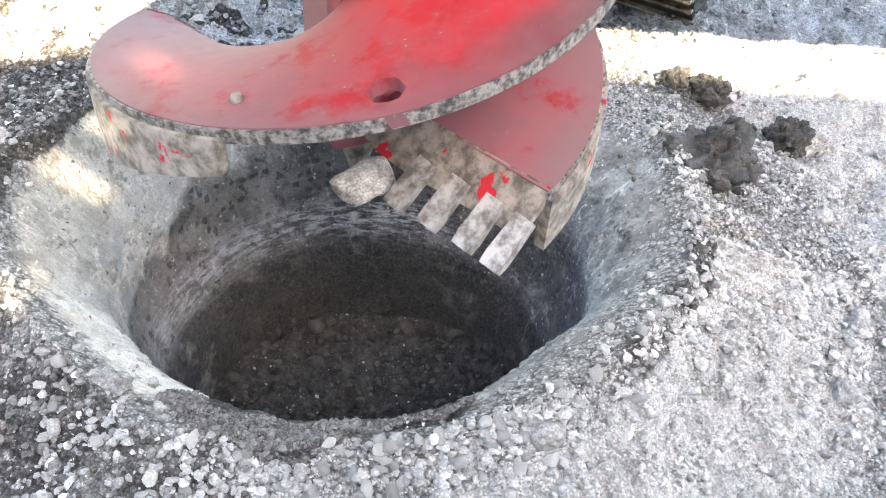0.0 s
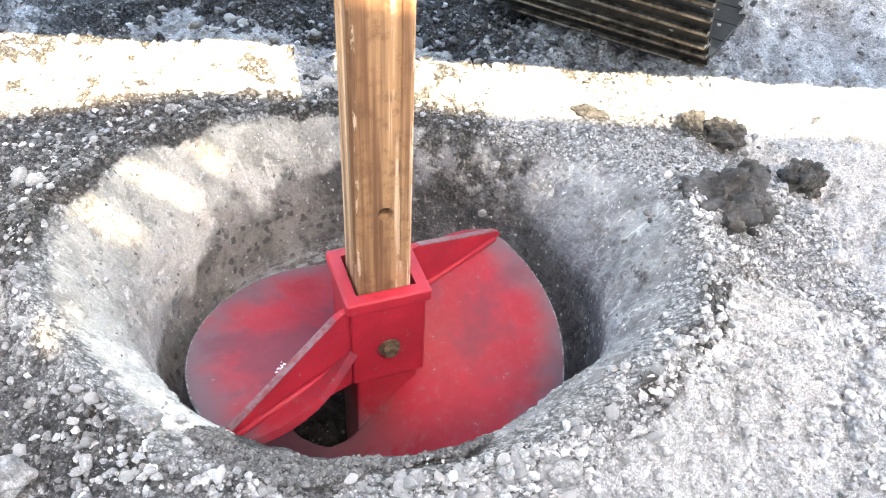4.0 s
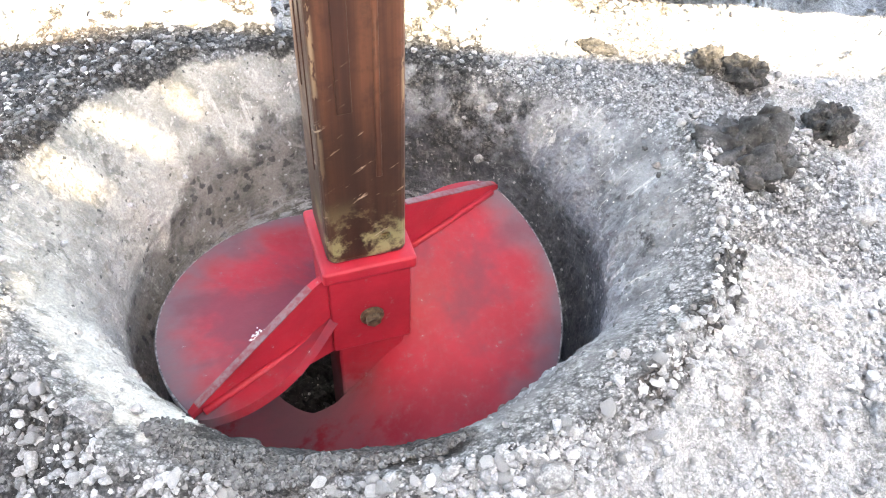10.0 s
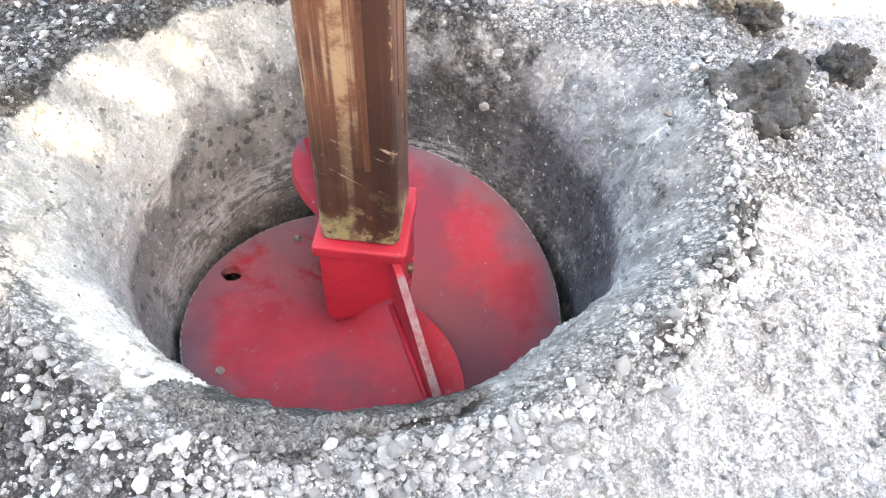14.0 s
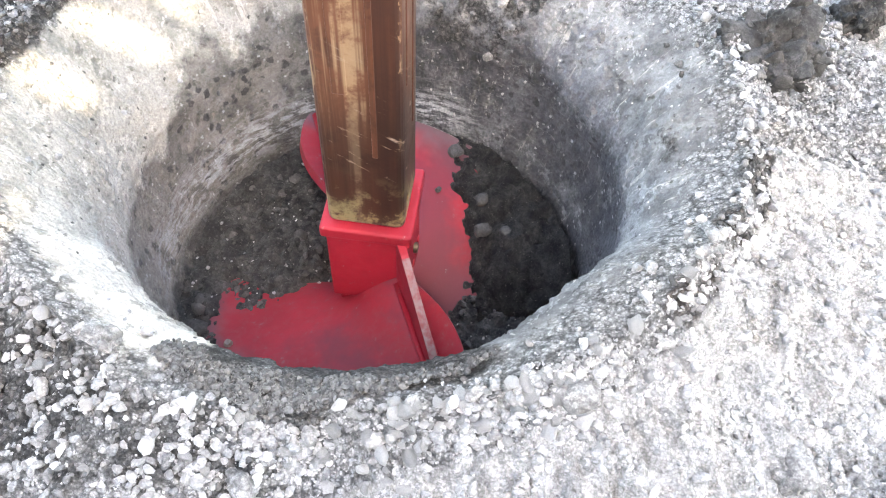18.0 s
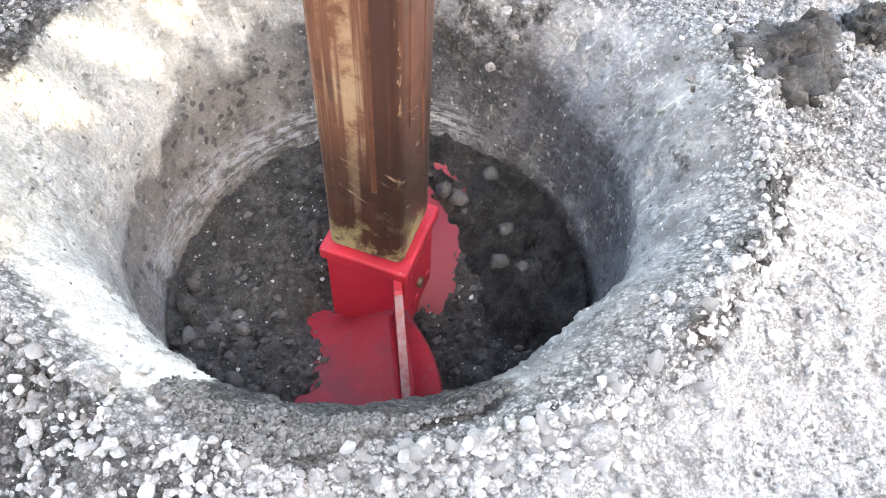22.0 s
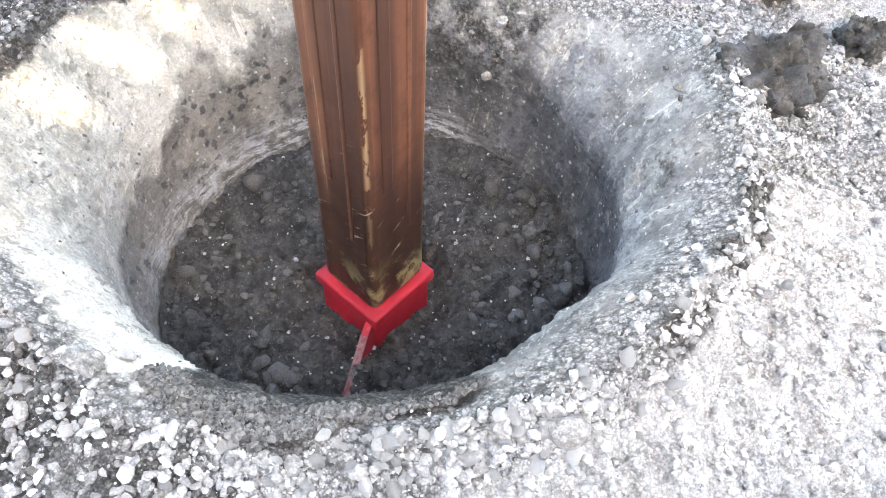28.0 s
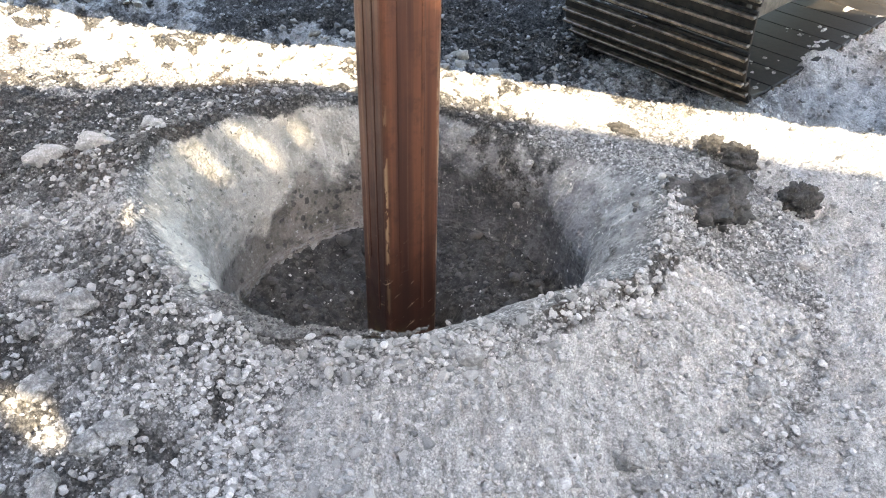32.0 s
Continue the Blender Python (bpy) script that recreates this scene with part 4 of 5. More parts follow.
def flight_bm(start, hole=None, end=277.0):
    """One helical blade; its height falls clockwise from the gusset at start degrees. hole: angle, radius and size of a round hole."""
    bm = bmesh.new()
    rows = []
    rings, steps = 30, 290
    radii = [STEM_R - 0.02 + (FLIGHT_R - STEM_R + 0.02) * k / rings for k in range(rings + 1)]
    if hole:
        hole_j = min(range(rings + 1), key=lambda j: abs(radii[j] - hole[1]))
        kk = (radii[hole_j] - radii[0]) / (FLIGHT_R - radii[0])
        edge_phi = -15.0 * (max(0.0, math.sin(math.pi * kk ** 0.8)) ** 0.8) - 2
        hole_i = round((start - hole[0] - edge_phi) / (end - edge_phi) * steps)
        hole = (start - (edge_phi + (end - edge_phi) * hole_i / steps), radii[hole_j], hole[2])
    for i in range(steps + 1):
        row = []
        for j, r in enumerate(radii):
            k = (r - radii[0]) / (FLIGHT_R - radii[0])
            lip = -15.0 * (max(0.0, math.sin(math.pi * k ** 0.8)) ** 0.8) - 2
            phi = lip + (end - lip) * i / steps
            if end < 277:  # the blade's lower end is cut free of the stem
                near = float(np.interp(phi, NOTCH_PHI, NOTCH_R))
                r = near + (FLIGHT_R - near) * k
            a = math.radians(start - phi)
            x, y = r * math.cos(a), r * math.sin(a)
            inside = False
            if hole:
                di, dj = abs(i - hole_i), abs(j - hole_j)
                hx, hy = hole[1] * math.cos(radians(hole[0])), hole[1] * math.sin(radians(hole[0]))
                d = math.hypot(x - hx, y - hy)
                inside = max(di, dj) < 2
                if max(di, dj) == 2:
                    x, y = hx + (x - hx) * hole[2] / d, hy + (y - hy) * hole[2] / d
                elif not inside and d < 0.15:
                    e = hole[2] * math.exp(-d / hole[2]) / d
                    x, y = x + (x - hx) * e, y + (y - hy) * e
            row.append((bm.verts.new((x, y, FLIGHT_Z - PITCH * phi / 360)), inside))
        rows.append(row)
    for p, q in zip(rows, rows[1:]):
        for j in range(rings):
            quad = (p[j], p[j + 1], q[j + 1], q[j])
            if not any(v[1] for v in quad):
                bm.faces.new([v[0] for v in quad])
    bmesh.ops.delete(bm, geom=[v for v in bm.verts if not v.link_faces], context="VERTS")
    bmesh.ops.solidify(bm, geom=bm.faces[:], thickness=-0.028)
    return bm


def polar(deg, r, z):
    return Vector((r * math.cos(math.radians(deg)), r * math.sin(math.radians(deg)), z))


def strip_bm(outer, inner):
    """A closed band between two lists of corresponding quads of corners."""
    bm = bmesh.new()
    rows = [[bm.verts.new(p) for p in quad] for quad in zip(*outer, *inner)]
    for p, q in zip(rows, rows[1:]):
        for j in range(4):
            k = (j + 1) % 4
            bm.faces.new((p[j], p[k], q[k], q[j]))
    bm.faces.new(rows[0]), bm.faces.new(rows[-1][::-1])
    return bm


def build_auger():
    auger = holder("auger", "worn red drilling auger with two spiral blades and steel teeth", "auger")
    half = BOX_W / 2
    body = part("kelly_box", box(0.215, 0.215, 0.295, pose(0, 0, -0.1825), 0.006), RED_BOX, auger)
    collar = part("collar", box(BOX_W, BOX_W, 0.042, pose(0, 0, -0.021), 0.009, 3), RED_BOX, auger)
    socket = 0.168
    cut(body, box(socket, socket, 0.4, pose(0, 0, -0.05)))
    cut(collar, box(socket, socket, 0.4, pose(0, 0, 0)))
    part("stem", box(0.186, 0.186, 0.62, pose(0, 0, -0.60), 0.010), RED, auger)
    part("pilot", tube(0.02, 0.17, pose(0, 0, -0.96), 12, 0.07), WEAR, auger, "muddy steel centre point")
    bm = stone_template(77, 0.6, 0.8, 3)
    bmesh.ops.transform(bm, verts=bm.verts, matrix=Matrix.Translation(polar(-108, 0.28, -0.865)) @ pose(0, 0, 0, 0, 0, 25) @ Matrix.Diagonal((0.080, 0.055, 0.050, 1)))
    part("stuck_soil", bm, STUCK, auger, "pale lump of soil stuck on the cutting plate", True)
    for side, start in GUSSET_DEG.items():
        phi = start - (-76.5 - 28.4)
        flight = part("flight", flight_bm(start, (start - phi, 0.49, 0.034) if side == "b" else None, 256.0 if side == "b" else 277.0), RED, auger, "red spiral blade dulled grey along its rim", True)
        if side == "b":
            for dphi, r in ((-52, 0.47), (-60, 0.50), (32, 0.47)):
                f = phi + dphi
                part("bolt_head", tube(0.014, 0.014, Matrix.Translation(polar(start - f, r, FLIGHT_Z - PITCH * f / 360 + 0.006)), 10, 0.009), WEAR, auger)
        # gusset: an upright plate from the box to the rim, resting on the blade
        root, tip = Vector((0.100, 0.085)), Vector((0.478, 0.270))
        if side == "a":
            root, tip = -root, -tip
        along = tip - root
        L = along.length
        frame_m = Matrix.Translation((root.x, root.y, 0)) @ pose(0, 0, 0, 0, 0, math.degrees(math.atan2(along.y, along.x))) @ pose(0, 0, 0, 90)
        part("gusset", prism([(0, -0.335), (L + 0.012, -0.262), (L + 0.012, -0.203), (L * 0.98, -0.188), (0.05, -0.036), (0, -0.030)], 0.020, frame_m), RED_BOX, auger)
        edge = frame_m @ Matrix.Translation((0, 0.0015, 0))
        part("gusset_edge", prism([(0.06, -0.0395), (L * 0.98, -0.1885), (L * 0.98, -0.192), (0.06, -0.043)], 0.021, edge), CHIPPED, auger, "bare scraped steel edge of the gusset")
        part("weld_bead", tube(0.010, L * 0.92, frame_m @ pose(L * 0.50, -0.205, -0.017, 0, 90), 10), RED_BOX, auger, smooth=True)
        part("weld_bead", tube(0.009, L * 0.90, frame_m @ pose(L * 0.50, -0.208, 0.016, 0, 90), 10), RED_BOX, auger, smooth=True)
        # wear strip along the rim
        end = 256.0 if side == "b" else 277.0
        rim_phi = [-2 + (end + 2) * i / 70 for i in range(71)]
        z = [FLIGHT_Z - PITCH * f / 360 for f in rim_phi]
        part("rim", strip_bm(([polar(start - f, FLIGHT_R + 0.005, h - 0.003) for f, h in zip(rim_phi, z)], [polar(start - f, FLIGHT_R + 0.005, h - 0.031) for f, h in zip(rim_phi, z)]),
                             ([polar(start - f, FLIGHT_R - 0.006, h - 0.031) for f, h in zip(rim_phi, z)], [polar(start - f, FLIGHT_R - 0.006, h - 0.003) for f, h in zip(rim_phi, z)])), EDGE, auger, "scraped bare rim of the blade")
        band_phi = [165 + (end - 165) * i / 34 for i in range(35)]
        z = [FLIGHT_Z - PITCH * f / 360 - 0.02 for f in band_phi]
        drop = [0.075 + 0.06 * min(1, (f - 165) / 30) for f in band_phi]
        part("gauge_band", strip_bm(([polar(start - f, FLIGHT_R + 0.014, h) for f, h in zip(band_phi, z)], [polar(start - f, FLIGHT_R + 0.014, h - d) for f, h, d in zip(band_phi, z, drop)]),
                                    ([polar(start - f, FLIGHT_R - 0.012, h - d) for f, h, d in zip(band_phi, z, drop)], [polar(start - f, FLIGHT_R - 0.012, h) for f, h in zip(band_phi, z)])), WEAR, auger, "muddy gauge band under the rim")
        # cutting plate with its teeth
        plate = bmesh.new()
        quads = []
        for i in range(9):
            r = (0.12 if side == "a" else 0.47) + (FLIGHT_R - (0.12 if side == "a" else 0.47)) * i / 8
            top, low = polar(start - end + 1, r, FLIGHT_Z - PITCH * (end - 1) / 360 + 0.002), polar(start - end - 9 - (26 if side == "a" else 4) * (1 - i / 8) ** 2, r, -0.868)
            nrm = (low - top).cross(polar(start - end + 1, 1, 0)).normalized() * 0.03
            quads.append((top, low, low - nrm, top - nrm))
        rows = [[plate.verts.new(p) for p in q] for q in quads]
        for p, q in zip(rows, rows[1:]):
            for j in range(4):
                plate.faces.new((p[j], p[(j + 1) % 4], q[(j + 1) % 4], q[j]))
        plate.faces.new(rows[0]), plate.faces.new(rows[-1][::-1])
        cutting = part("cutting_plate", plate, WEAR, auger, "muddy steel cutting plate")
        for r in (0.30, 0.385, 0.475, 0.555) if side == "a" else (0.515,):
            k = 1 - (r - 0.12) / (FLIGHT_R - 0.12)
            top, low = polar(start - end + 1, r, FLIGHT_Z - PITCH * (end - 1) / 360), polar(start - end - 9 - (26 if side == "a" else 0) * k ** 2, r, -0.868)
            down = (low - top).normalized()
            across = polar(start - end + 1 - 12 * k, 1, 0)
            out = across.cross(down).normalized()
            across = down.cross(out)
            mtx = Matrix((across, down, out)).transposed().to_4x4()
            mtx.translation = low + down * 0.035 - out * 0.012
            part("tooth", prism([(-0.021, -0.08), (0.021, -0.08), (0.025, 0.02), (0.022, 0.045), (-0.022, 0.045), (-0.025, 0.02)], 0.028, mtx), TOOTH, cutting, "polished steel digging tooth")
    # pin through the box, with its washer
    pin = part("pin_washer", tube(0.032, 0.012, pose(0.0, -0.112, -0.203, 90), 28, bevel=0.003), BRASS, auger, "tarnished pin washer")
    part("pin_head", tube(0.021, 0.020, pose(0.0, -0.126, -0.203, 90), 6, bevel=0.003), BRASS, pin)
    part("pin_end", tube(0.016, 0.014, pose(0.0, 0.113, -0.203, 90), 16, bevel=0.003), BRASS, auger, "tarnished pin end")
    # lumps of weld bead on the face with the pin's end
    rnd = random.Random(8)
    for x, z in [(0.085, -0.075), (0.055, -0.085), (0.03, -0.075), (0.0, -0.085), (-0.03, -0.078), (-0.07, -0.085), (0.05, -0.255), (0.015, -0.26), (-0.03, -0.26), (-0.07, -0.255)]:
        bm = stone_template(int(abs(x) * 900) + 3, 0.5, 0.8)
        bmesh.ops.transform(bm, verts=bm.verts, matrix=pose(x, 0.1085, z, 0, rnd.uniform(0, 90), 0) @ Matrix.Diagonal((0.015, 0.006, 0.008, 1)))
        part("weld_bead", bm, RED_BOX, auger, smooth=True)
    # splash of white paint on the blade
    rnd = random.Random(47)
    bm = bmesh.new()
    blots = []
    for k in range(260):
        phi, r = 19.5 + rnd.gauss(0, 2.1), 0.283 + rnd.gauss(0, 0.011)
        c = polar(210.0 - phi, r, FLIGHT_Z - PITCH * phi / 360 + 0.003)
        w, lean = 0.0015 + 0.0095 * rnd.random() ** 1.3 * (1.0 if k < 25 else 0.35), rnd.uniform(0, 3.14)
        if any((c - o).length < 1.08 * (w + v) for o, v in blots):
            continue
        blots.append((c, w))
        ring = []
        for t in range(9):
            q = rnd.uniform(0.6, 1.15) * w
            u, v = 1.3 * q * math.cos(t * 0.698), 0.85 * q * math.sin(t * 0.698)
            ring.append(c + Vector((u * math.cos(lean) - v * math.sin(lean), u * math.sin(lean) + v * math.cos(lean), 0)))
        low = [bm.verts.new(p) for p in ring]
        top = [bm.verts.new(p + Vector((0, 0, 0.0025))) for p in ring]
        bm.faces.new(top)
        for t in range(9):
            bm.faces.new((low[t], low[(t + 1) % 9], top[(t + 1) % 9], top[t]))
    part("paint_splash", bm, WHITE, auger, "splash of white paint")
    return auger


auger = build_auger()


def build_inner():
    bar = holder("inner_kelly_bar", "square inner kelly bar of bright rust-brown steel in the auger's box", "kelly bar")
    shaft = part("shaft", box(0.150, 0.150, 4.6, pose(0, 0, 2.22), 0.016, 3), INNER, bar)
    cut(shaft, tube(0.020, 0.4, pose(0, 0, 0.315, 90), 24))
    for k in range(4):
        turn = pose(0, 0, 0, 0, 0, 90 * k)
        part("key", box(0.022, 0.010, 4.4, turn @ pose(0.050, -0.0765, 2.35), 0.002, 1), INNER, bar)
    return bar


inner = build_inner()


def build_outer():
    bar = holder("outer_kelly_bar", "thick square outer kelly bar of dark rusty steel with scraped corners", "kelly bar")
    W = 0.198
    shaft = part("shaft", box(W, W, 5.0, pose(0, 0, 2.5), 0.022, 4), OUTER, bar)
    cut(shaft, box(0.166, 0.166, 6.0, pose(0, 0, 2.5)), tube(0.013, 0.6, pose(0.045, 0, 0.075, 90), 20))
    for k in range(4):
        turn = pose(0, 0, 0, 0, 0, 90 * k)
        for x, w, z0, mat in ((0.034, 0.014, 0.27, KEY), (-0.036, 0.034, 0.46, OUTER)):
            part("drive_key", box(w, 0.008, 4.4, turn @ pose(x, -0.0975, z0 + 2.2), 0.003, 2), mat, bar, "worn bright drive key" if mat is KEY else "")
    return bar


outer = build_outer()

# ---- soil in the hole ----
def plug_height(x, y):
    r, a = math.hypot(x, y), math.atan2(y, x)
    return 0.02 * math.sin(a * 2 + 1) * r / 0.6 + rough((x + 9, y, 0), 0.050) + 0.022 * (0.45 - noise.voronoi(Vector((x * 11, y * 11, 2)))[0][0]) + 0.012 * abs(noise.noise(Vector((x * 26, y * 26, 4)))) + 0.03 * ease(r, 0.46, 0.57) - 0.070 * ease(r, 0.27, 0.15) + 0.035 * ease(abs((math.degrees(a) + 40 + 180) % 360 - 180), 75, 20) * ease(r, 0.15, 0.32)


def build_plug():
    plug = holder("drill_soil", "dark damp drill soil with stones filling the bored hole", "soil")
    bm = bmesh.new()
    n, m = 320, 100
    grid = []
    for j in range(m):
        r = 0.603 * j / (m - 1)
        ring = []
        for i in range(n):
            a = 2 * math.pi * i / n
            x, y = r * math.cos(a), r * math.sin(a)
            ring.append(bm.verts.new((x, y, plug_height(x, y))))
        grid.append(ring)
    for p, q in zip(grid, grid[1:]):
        for i in range(n):
            k = (i + 1) % n
            bm.faces.new((p[i], p[k], q[k], q[i]))
    low = [bm.verts.new((v.co.x, v.co.y, -0.25)) for v in grid[-1]]
    for i in range(n):
        k = (i + 1) % n
        bm.faces.new((grid[-1][i], grid[-1][k], low[k], low[i]))
    bmesh.ops.remove_doubles(bm, verts=bm.verts, dist=1e-5)
    part("soil_surface", bm, PLUG, plug, smooth=True)
    rnd = random.Random(21)
    big = [(rnd.uniform(150, 215), rnd.uniform(0.36, 0.55), rnd.uniform(0.016, 0.032)) for _ in range(12)] + [(rnd.uniform(300, 345), rnd.uniform(0.40, 0.56), rnd.uniform(0.014, 0.030)) for _ in range(11)]
    for i, (d, r, s) in enumerate(big):
        x, y = r * math.cos(radians(d)), r * math.sin(radians(d))
        bm = stone_template(i + 400, 0.75, 0.75, 2)
        bmesh.ops.transform(bm, verts=bm.verts, matrix=pose(x, y, plug_height(x, y) + 0.05 * s, 0, 0, rnd.uniform(0, 360)) @ Matrix.Diagonal((s, s * rnd.uniform(0.7, 1), s, 1)))
        part("stone", bm, BIG_DAMP, plug, "rounded grey stone", True)
    for i in range(260):
        r, a = 0.575 * rnd.random() ** 0.42, rnd.uniform(0, 6.283)
        if r < 0.16:
            continue
        s = 0.004 + 0.050 * rnd.random() ** 5 * (0.3 + r)
        x, y = r * math.cos(a), r * math.sin(a)
        bm = stone_template(i + 40, 0.7, 0.6)
        bmesh.ops.transform(bm, verts=bm.verts, matrix=pose(x, y, plug_height(x, y) + 0.2 * s, 0, 0, rnd.uniform(0, 360)) @ Matrix.Diagonal((s, s * rnd.uniform(0.7, 1), s, 1)))
        part("stone", bm, DARK_PIECE if s > 0.0065 or rnd.random() < 0.5 else PEBBLE_PIECE, plug, smooth=True)
    crumbs = []
    for i in range(5200):
        r, a = 0.59 * rnd.random() ** 0.5, rnd.uniform(0, 6.283)
        x, y = r * math.cos(a), r * math.sin(a)
        s = 0.0020 + 0.013 * rnd.random() ** 5
        crumbs.append((x, y, plug_height(x, y) + 0.3 * s, s, i))
    for name, rows, mat, label in (("soil_grit", crumbs[:4700], SOIL_CRUMB, "dark crumbs and small stones in the soil"), ("pale_grit", crumbs[4700:], PEBBLE, "pale specks of stone in the soil")):
        ob = joined_stones(name, [q[:3] + (q[3] * (1.0 if mat is SOIL_CRUMB else 0.6),) + q[4:] for q in rows], mat, label, "")
        ob.parent = plug
    return plug


plug = build_plug()


def build_mound():
    """Loose soil that rides on one blade; its top is uneven and it thins towards its ends."""
    bm = bmesh.new()
    n, m, grid = 90, 44, []
    for i in range(n + 1):
        d = 72.0 + 128.0 * i / n
        ring = []
        for j in range(m + 1):
            r = 0.20 + 0.375 * j / m
            p = polar(d, r, 0)
            thin = ease(d, 72, 110) * ease(d, 200, 188) * ease(r, 0.20, 0.40)
            ring.append(bm.verts.new((p.x, p.y, -0.16 + 0.16 * thin + rough((p.x, p.y, 4), 0.05) + 0.03 * (0.4 - noise.voronoi(Vector((p.x * 13, p.y * 13, 6)))[0][0]))))
        grid.append(ring)
    for p, q in zip(grid, grid[1:]):
        for a, b, c, d in zip(p, p[1:], q[1:], q):
            bm.faces.new((a, b, c, d))
    bmesh.ops.solidify(bm, geom=bm.faces[:], thickness=0.05)
    heap = holder("soil_mound", "dark loose drill soil heaped on the spiral blade", "soil")
    part("soil_surface", bm, PLUG, heap, smooth=True)
    q = random.Random(5)
    for i in range(14):
        d, r = q.uniform(112, 190), q.uniform(0.34, 0.56)
        c = polar(d, r, 0.0)
        w = 0.010 + 0.030 * q.random() ** 2
        bm = stone_template(i + 700, 0.7, 0.7, 2)
        bmesh.ops.transform(bm, verts=bm.verts, matrix=pose(c.x, c.y, rough((c.x, c.y, 4), 0.05) + 0.005, 0, 0, q.uniform(0, 360)) @ Matrix.Diagonal((w, w * q.uniform(0.7, 1), w * 0.8, 1)))
        part("stone", bm, DARK_PIECE, heap, smooth=True)
    return heap


mound = build_mound()
mound_far = build_mound()

# ---- rig ----
def build_track():
    rig = holder("drilling_rig", "crawler drilling rig with oily dark steel track shoes", "drilling rig")
    # the track's front rounds its idler; x along the track, y across, z up
    place = pose(1.045, 1.245, 0.0, 0, 0, 62.0)
    WIDE, PITCHED = 0.96, 0.17
    radius = 0.36
    path = [(0.24 + i * PITCHED, 0.02, 0.0) for i in range(16)]
    arc = [(0.36 - radius * math.sin(radians(a)) ** 0.5, 0.02 + radius * (1 - math.cos(radians(a))), a if a < 30 or a > 150 else 90 + (a - 90) * 0.35) for a in (9, 32, 60, 90, 120, 148, 171)]
    top = [(0.30 + i * PITCHED, 0.02 + 2 * radius, 180.0) for i in range(16)]
    for x, z, a in path + arc + top:
        m = place @ pose(x, WIDE / 2, z) @ pose(0, 0, 0, 0, -(-a), 0)
        shoe = part("track_shoe", box(PITCHED * 0.97, WIDE, 0.016, m @ pose(0, 0, 0.010), 0.003, 1), SHOE, rig)
        for dx in (-0.06, 0.0, 0.06):
            part("grouser", box(0.014, WIDE, 0.026, m @ pose(dx, 0, -0.008), 0.003, 1), TRACK, shoe)
    return rig, place, WIDE, radius


rig, TRACK_M, TRACK_W, TRACK_R = build_track()
part("idler", tube(0.30, 0.16, TRACK_M @ pose(0.36, TRACK_W / 2, 0.02 + TRACK_R, 90), 40, bevel=0.02), BLACK, rig)
part("track_frame", box(2.4, 0.34, 0.42, TRACK_M @ pose(1.75, TRACK_W / 2, 0.36), 0.03), BLACK, rig)
part("side_plate", box(1.9, 0.03, 0.40, TRACK_M @ pose(1.02, 0.05, 0.60), 0.01), PLATE, rig, "dusty grey-brown side plate")
part("side_plate", box(1.9, 0.03, 0.40, TRACK_M @ pose(1.02, TRACK_W - 0.05, 0.60), 0.01), PLATE, rig, "dusty grey-brown side plate")
for i in range(26):
    q = random.Random(900 + i)
    bm = stone_template(900 + i, 0.6, 0.5)
    inside = i < 16
    spot = pose(q.uniform(0.22, 0.60), q.gauss(0.16, 0.07), 0.040) if inside else pose(0.36 - 0.385 * math.sin(radians(20 + 6 * i - 96)), q.uniform(0.1, 0.9), 0.38 - 0.385 * math.cos(radians(20 + 6 * i - 96)))
    w = q.uniform(0.006, 0.017)
    bmesh.ops.transform(bm, verts=bm.verts, matrix=TRACK_M @ spot @ Matrix.Diagonal((w * 1.5, w, w * 0.6, 1)))
    part("mud_lump", bm, STUCK, rig, "pale dried mud on the track")
# unseen oversized drive block, added overhead to keep skylight out of the hole
drive = part("rotary_drive", box(3.4, 2.8, 1.3, pose(0, 0.0, 3.45), 0.06), BLACK, rig)
cut(drive, box(0.34, 0.34, 4.0, pose(0, 0, 3.4)))
# unseen posts, added only to join the beam to the block above
for x in (-1.25, 1.25):
    part("filler_post", box(0.16, 0.16, 0.96, pose(x, 0.36, 2.33), 0.01), BLACK, rig)
# unseen beam, added to cast the shade beyond the sunlit strip
part("shade_beam", box(8.0, 0.30, 0.95, pose(0.6, 0.36, 1.385, 0, 0, 1.0), 0.03), BLACK, rig)

# ---- unseen wall, added to shade the work area ----
def build_shade_wall():
    # the top edge is shaped to cast the sunlit strip's near edge
    pts = [(-10.0, 0.0), (10.0, 0.0), (10.0, 5.22), (3.66, 5.20), (1.29, 5.18), (-0.14, 4.76), (-2.23, 4.54), (-10.0, 4.36)]
    wall = mesh_object("wall_south", prism(pts, 0.05, pose(0, -5.0, 0, 90)), SHADE_WALL_GREY)
    # round holes placed to let sun patches fall on the heap
    gaps = [(0.875, 4.593, 0.036), (0.912, 4.555, 0.044), (0.957, 4.506, 0.045), (0.990, 4.478, 0.036), (1.015, 4.755, 0.042), (1.060, 4.722, 0.050), (1.110, 4.690, 0.047), (1.160, 4.650, 0.038),
            (1.225, 4.885, 0.034), (1.255, 4.845, 0.038), (1.285, 4.805, 0.030), (0.848, 4.155, 0.034), (0.858, 4.215, 0.036), (0.660, 3.455, 0.055), (0.700, 3.440, 0.070), (0.755, 3.425, 0.075), (0.815, 3.405, 0.055)]
    for x, z, r in gaps:
        cut(wall, tube(r, 1.0, pose(x, -5.0, z, 90), 14))
    tagged(wall, "tall grey wall, unseen, added to shade the work area", "wall", kind="structure")


build_shade_wall()


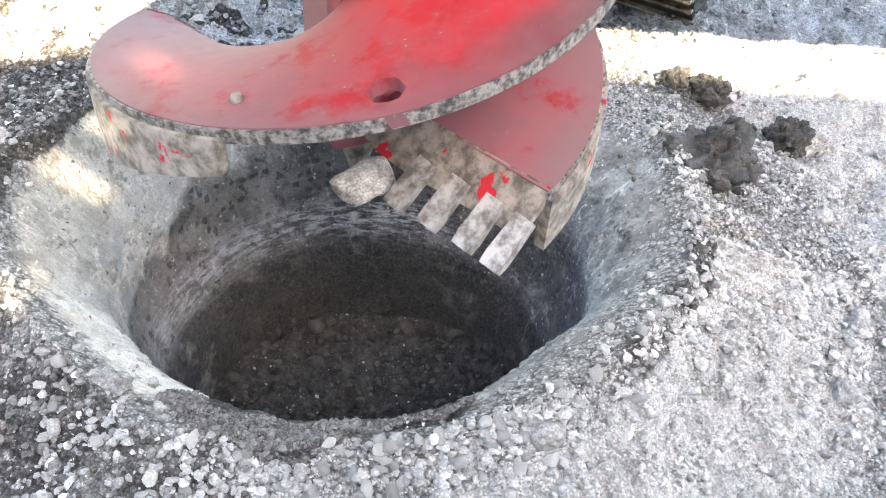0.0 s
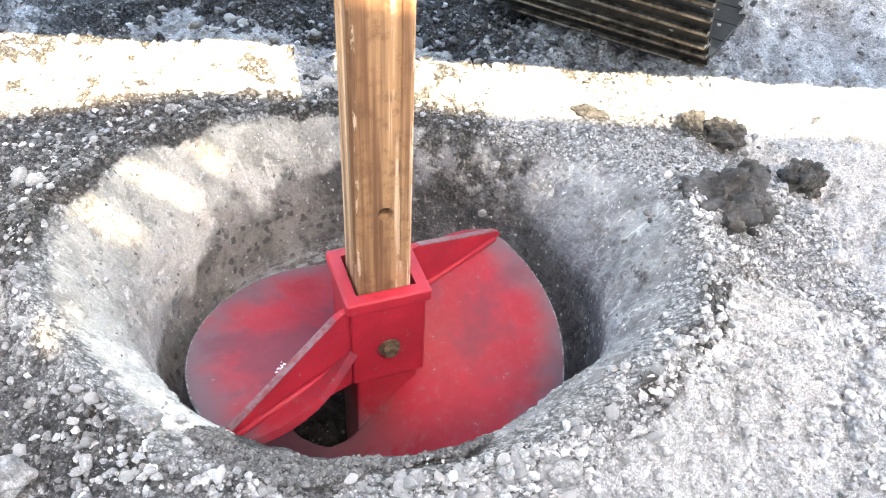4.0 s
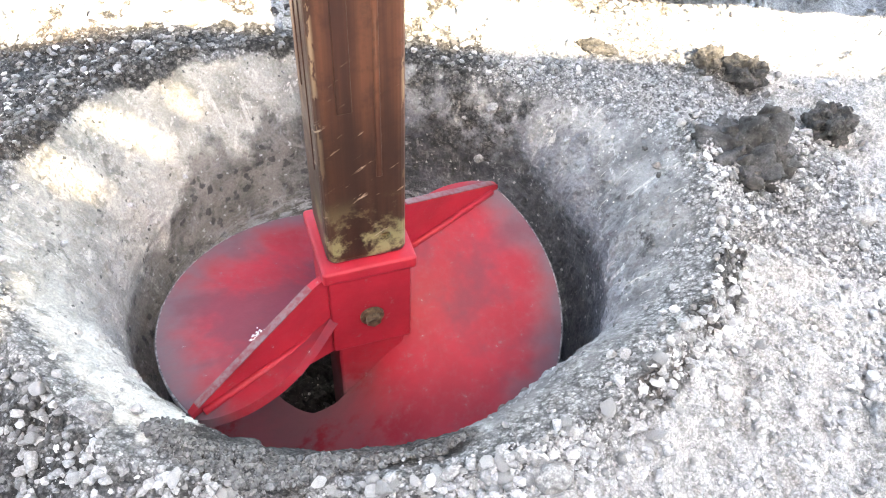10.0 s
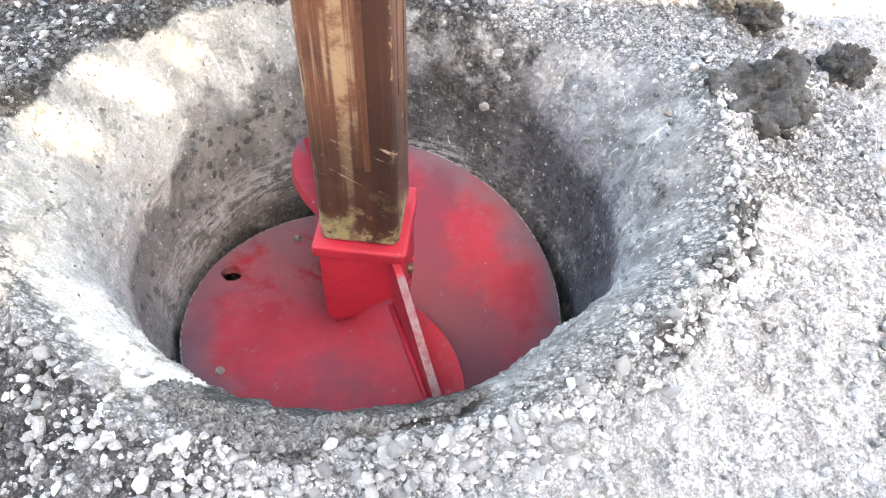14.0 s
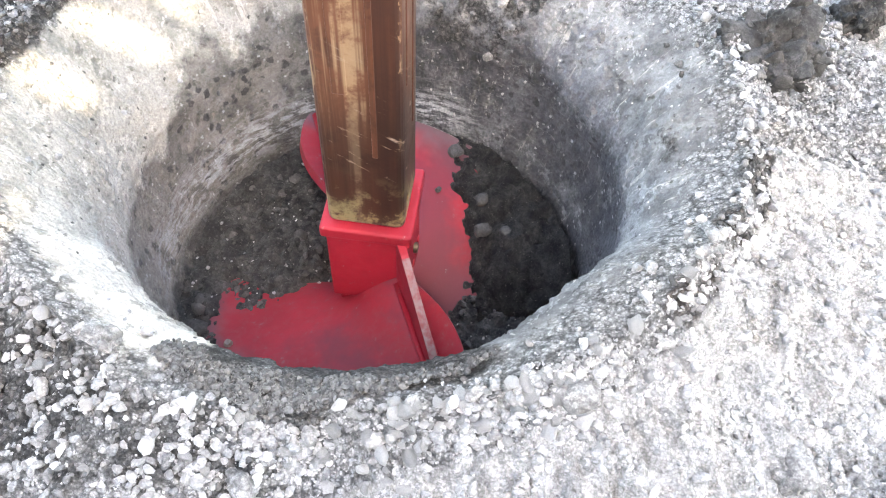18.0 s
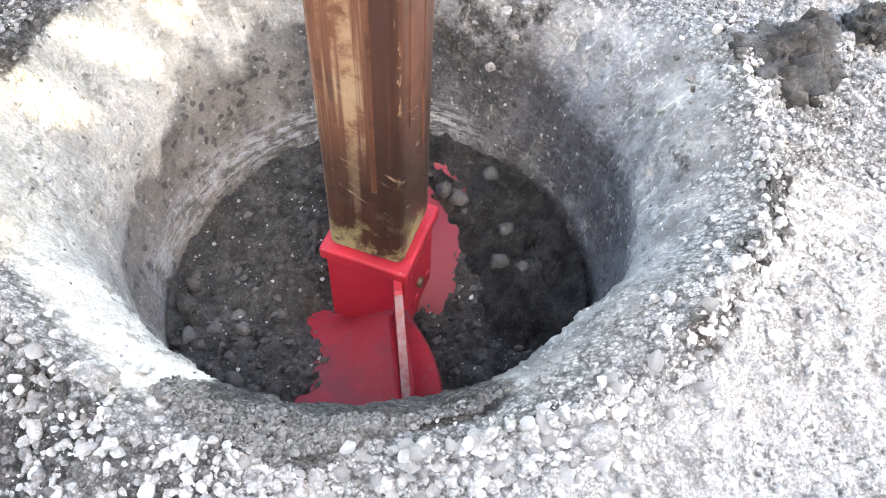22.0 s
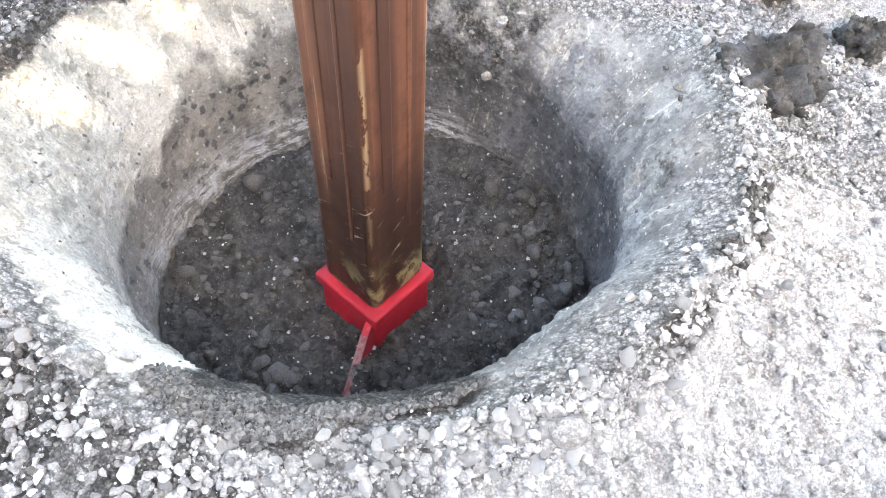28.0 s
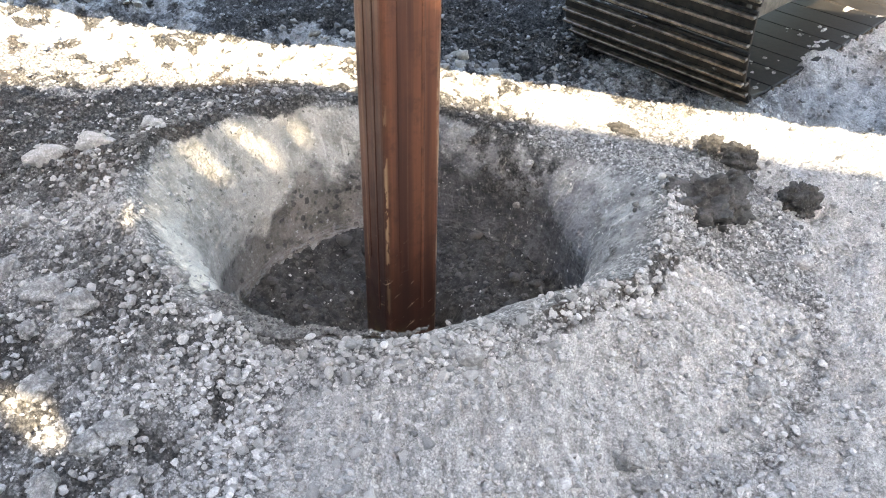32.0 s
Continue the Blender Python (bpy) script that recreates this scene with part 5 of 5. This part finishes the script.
# ---- what moves ----
TURNS = [(0.0, 1.31, 28.3), (0.3, 1.097, 28.5), (0.6, 0.873, 28.5), (0.9, 0.645, 28.2), (1.0, 0.555, 27.2), (1.2, 0.395, 26.0), (1.4, 0.265, 25.0), (1.6, 0.135, 24.3), (1.8, 0.074, 24.0), (2.0, 0.050, 23.8),
         (3.5, 0.050, 23.9), (6.0, 0.052, 24.0), (9.0, 0.048, 22.9), (11.5, 0.046, 22.9), (12.2, 0.040, 22.5), (12.4, 0.026, 19.0), (12.6, 0.0, 10.0), (12.8, -0.025, -3.0), (13.0, -0.044, -18.4), (13.4, -0.055, -48.7), (14.0, -0.062, -92.3),
         (14.4, -0.066, -129.3), (15.1, -0.095, -190.0), (15.8, -0.118, -253.0), (16.5, -0.143, -315.8), (16.8, -0.158, -341.0), (17.6, -0.166, -417.7), (18.3, -0.172, -481.0), (19.0, -0.180, -545.1),
         (19.8, -0.203, -620.4), (20.6, -0.207, -695.0), (21.5, -0.210, -780.0), (22.3, -0.212, -854.2), (23.0, -0.244, -918.1), (24.0, -0.296, -1014.1), (24.8, -0.322, -1089.0), (25.6, -0.345, -1163.0), (26.4, -0.368, -1238.0),
         (27.2, -0.390, -1313.0), (28.0, -0.410, -1387.3), (28.5, -0.415, -1432.0), (29.0, -0.428, -1478.0), (29.7, -0.446, -1547.0), (30.0, -0.455, -1572.0), (30.5, -0.476, -1616.0), (31.0, -0.505, -1661.0), (31.3, -0.520, -1691.0), (32.0, -0.555, -1753.0)]
SWAY = [(0.0, -0.008), (1.0, -0.012), (2.0, -0.016), (9.0, -0.016), (14.4, -0.015), (16.6, -0.020), (18.0, -0.010), (19.0, -0.003), (24.0, 0.002), (32.0, 0.004)]
LIFT = [(0.0, 3.4), (2.0, 2.2), (6.0, 2.0), (7.0, 1.45), (7.5, 1.10), (8.0, 0.773), (8.2, 0.645), (8.4, 0.523), (8.6, 0.402), (8.8, 0.295), (9.0, 0.195), (9.2, 0.130), (9.6, 0.060), (10.0, 0.049), (12.2, 0.042)]
FILL = [(0.0, -0.97), (12.4, -0.97), (13.4, -0.88), (14.4, -0.78), (15.5, -0.69), (16.8, -0.625), (19.0, -0.610), (20.6, -0.598), (21.5, -0.560), (22.3, -0.562), (23.0, -0.548), (24.0, -0.548), (25.0, -0.560), (25.6, -0.555), (27.2, -0.530), (28.0, -0.510), (29.0, -0.488), (30.0, -0.485), (30.5, -0.478), (31.0, -0.432), (32.0, -0.430)]


MOUND = [(0.0, -1.06), (12.4, -1.06), (13.4, -0.97), (14.4, -0.86), (15.5, -0.77), (16.8, -0.68), (17.3, -0.58), (17.6, -0.52), (18.0, -0.495), (18.5, -0.56), (19.0, -0.605), (19.5, -0.66), (20.3, -0.60), (20.6, -0.50), (21.0, -0.445), (22.0, -0.47), (23.0, -0.52), (24.0, -0.56), (25.6, -0.60), (32.0, -0.60)]
MOUND_FAR = [(0.0, -1.06), (12.4, -1.06), (13.4, -0.97), (14.4, -0.86), (15.5, -0.77), (16.8, -0.70), (19.2, -0.69), (19.6, -0.57), (20.0, -0.525), (20.5, -0.545), (21.0, -0.66), (24.0, -0.70), (32.0, -0.70)]


def along(rows, t, k=1):
    return float(np.interp(t, [r[0] for r in rows], [r[k] for r in rows]))


def motions():
    steps = sorted({r[0] for r in TURNS} | {r[0] for r in LIFT} | {r[0] for r in FILL} | {r[0] for r in MOUND} | {r[0] for r in MOUND_FAR})
    turn = [(t, along(SWAY, t), along(TURNS, t, 1), along(TURNS, t, 2)) for t in steps]
    walk(auger, [(t, pose(x, 0, z, 0, 0, a)) for t, x, z, a in turn])
    walk(inner, [(t, pose(x, 0, z - 0.06, 0, 0, a)) for t, x, z, a in turn])
    walk(outer, [(t, pose(x, 0, along(LIFT, t) if t < 12.2 else z, 0, 0, a)) for t, x, z, a in turn])
    walk(mound, [(t, pose(x, 0, along(MOUND, t), 0, 0, a)) for t, x, z, a in turn])
    walk(mound_far, [(t, pose(x, 0, along(MOUND_FAR, t), 0, 0, a + 180.0)) for t, x, z, a in turn])
    walk(plug, [(t, pose(0, 0, along(FILL, t), 0, 0, a)) for t, x, z, a in turn])


motions()
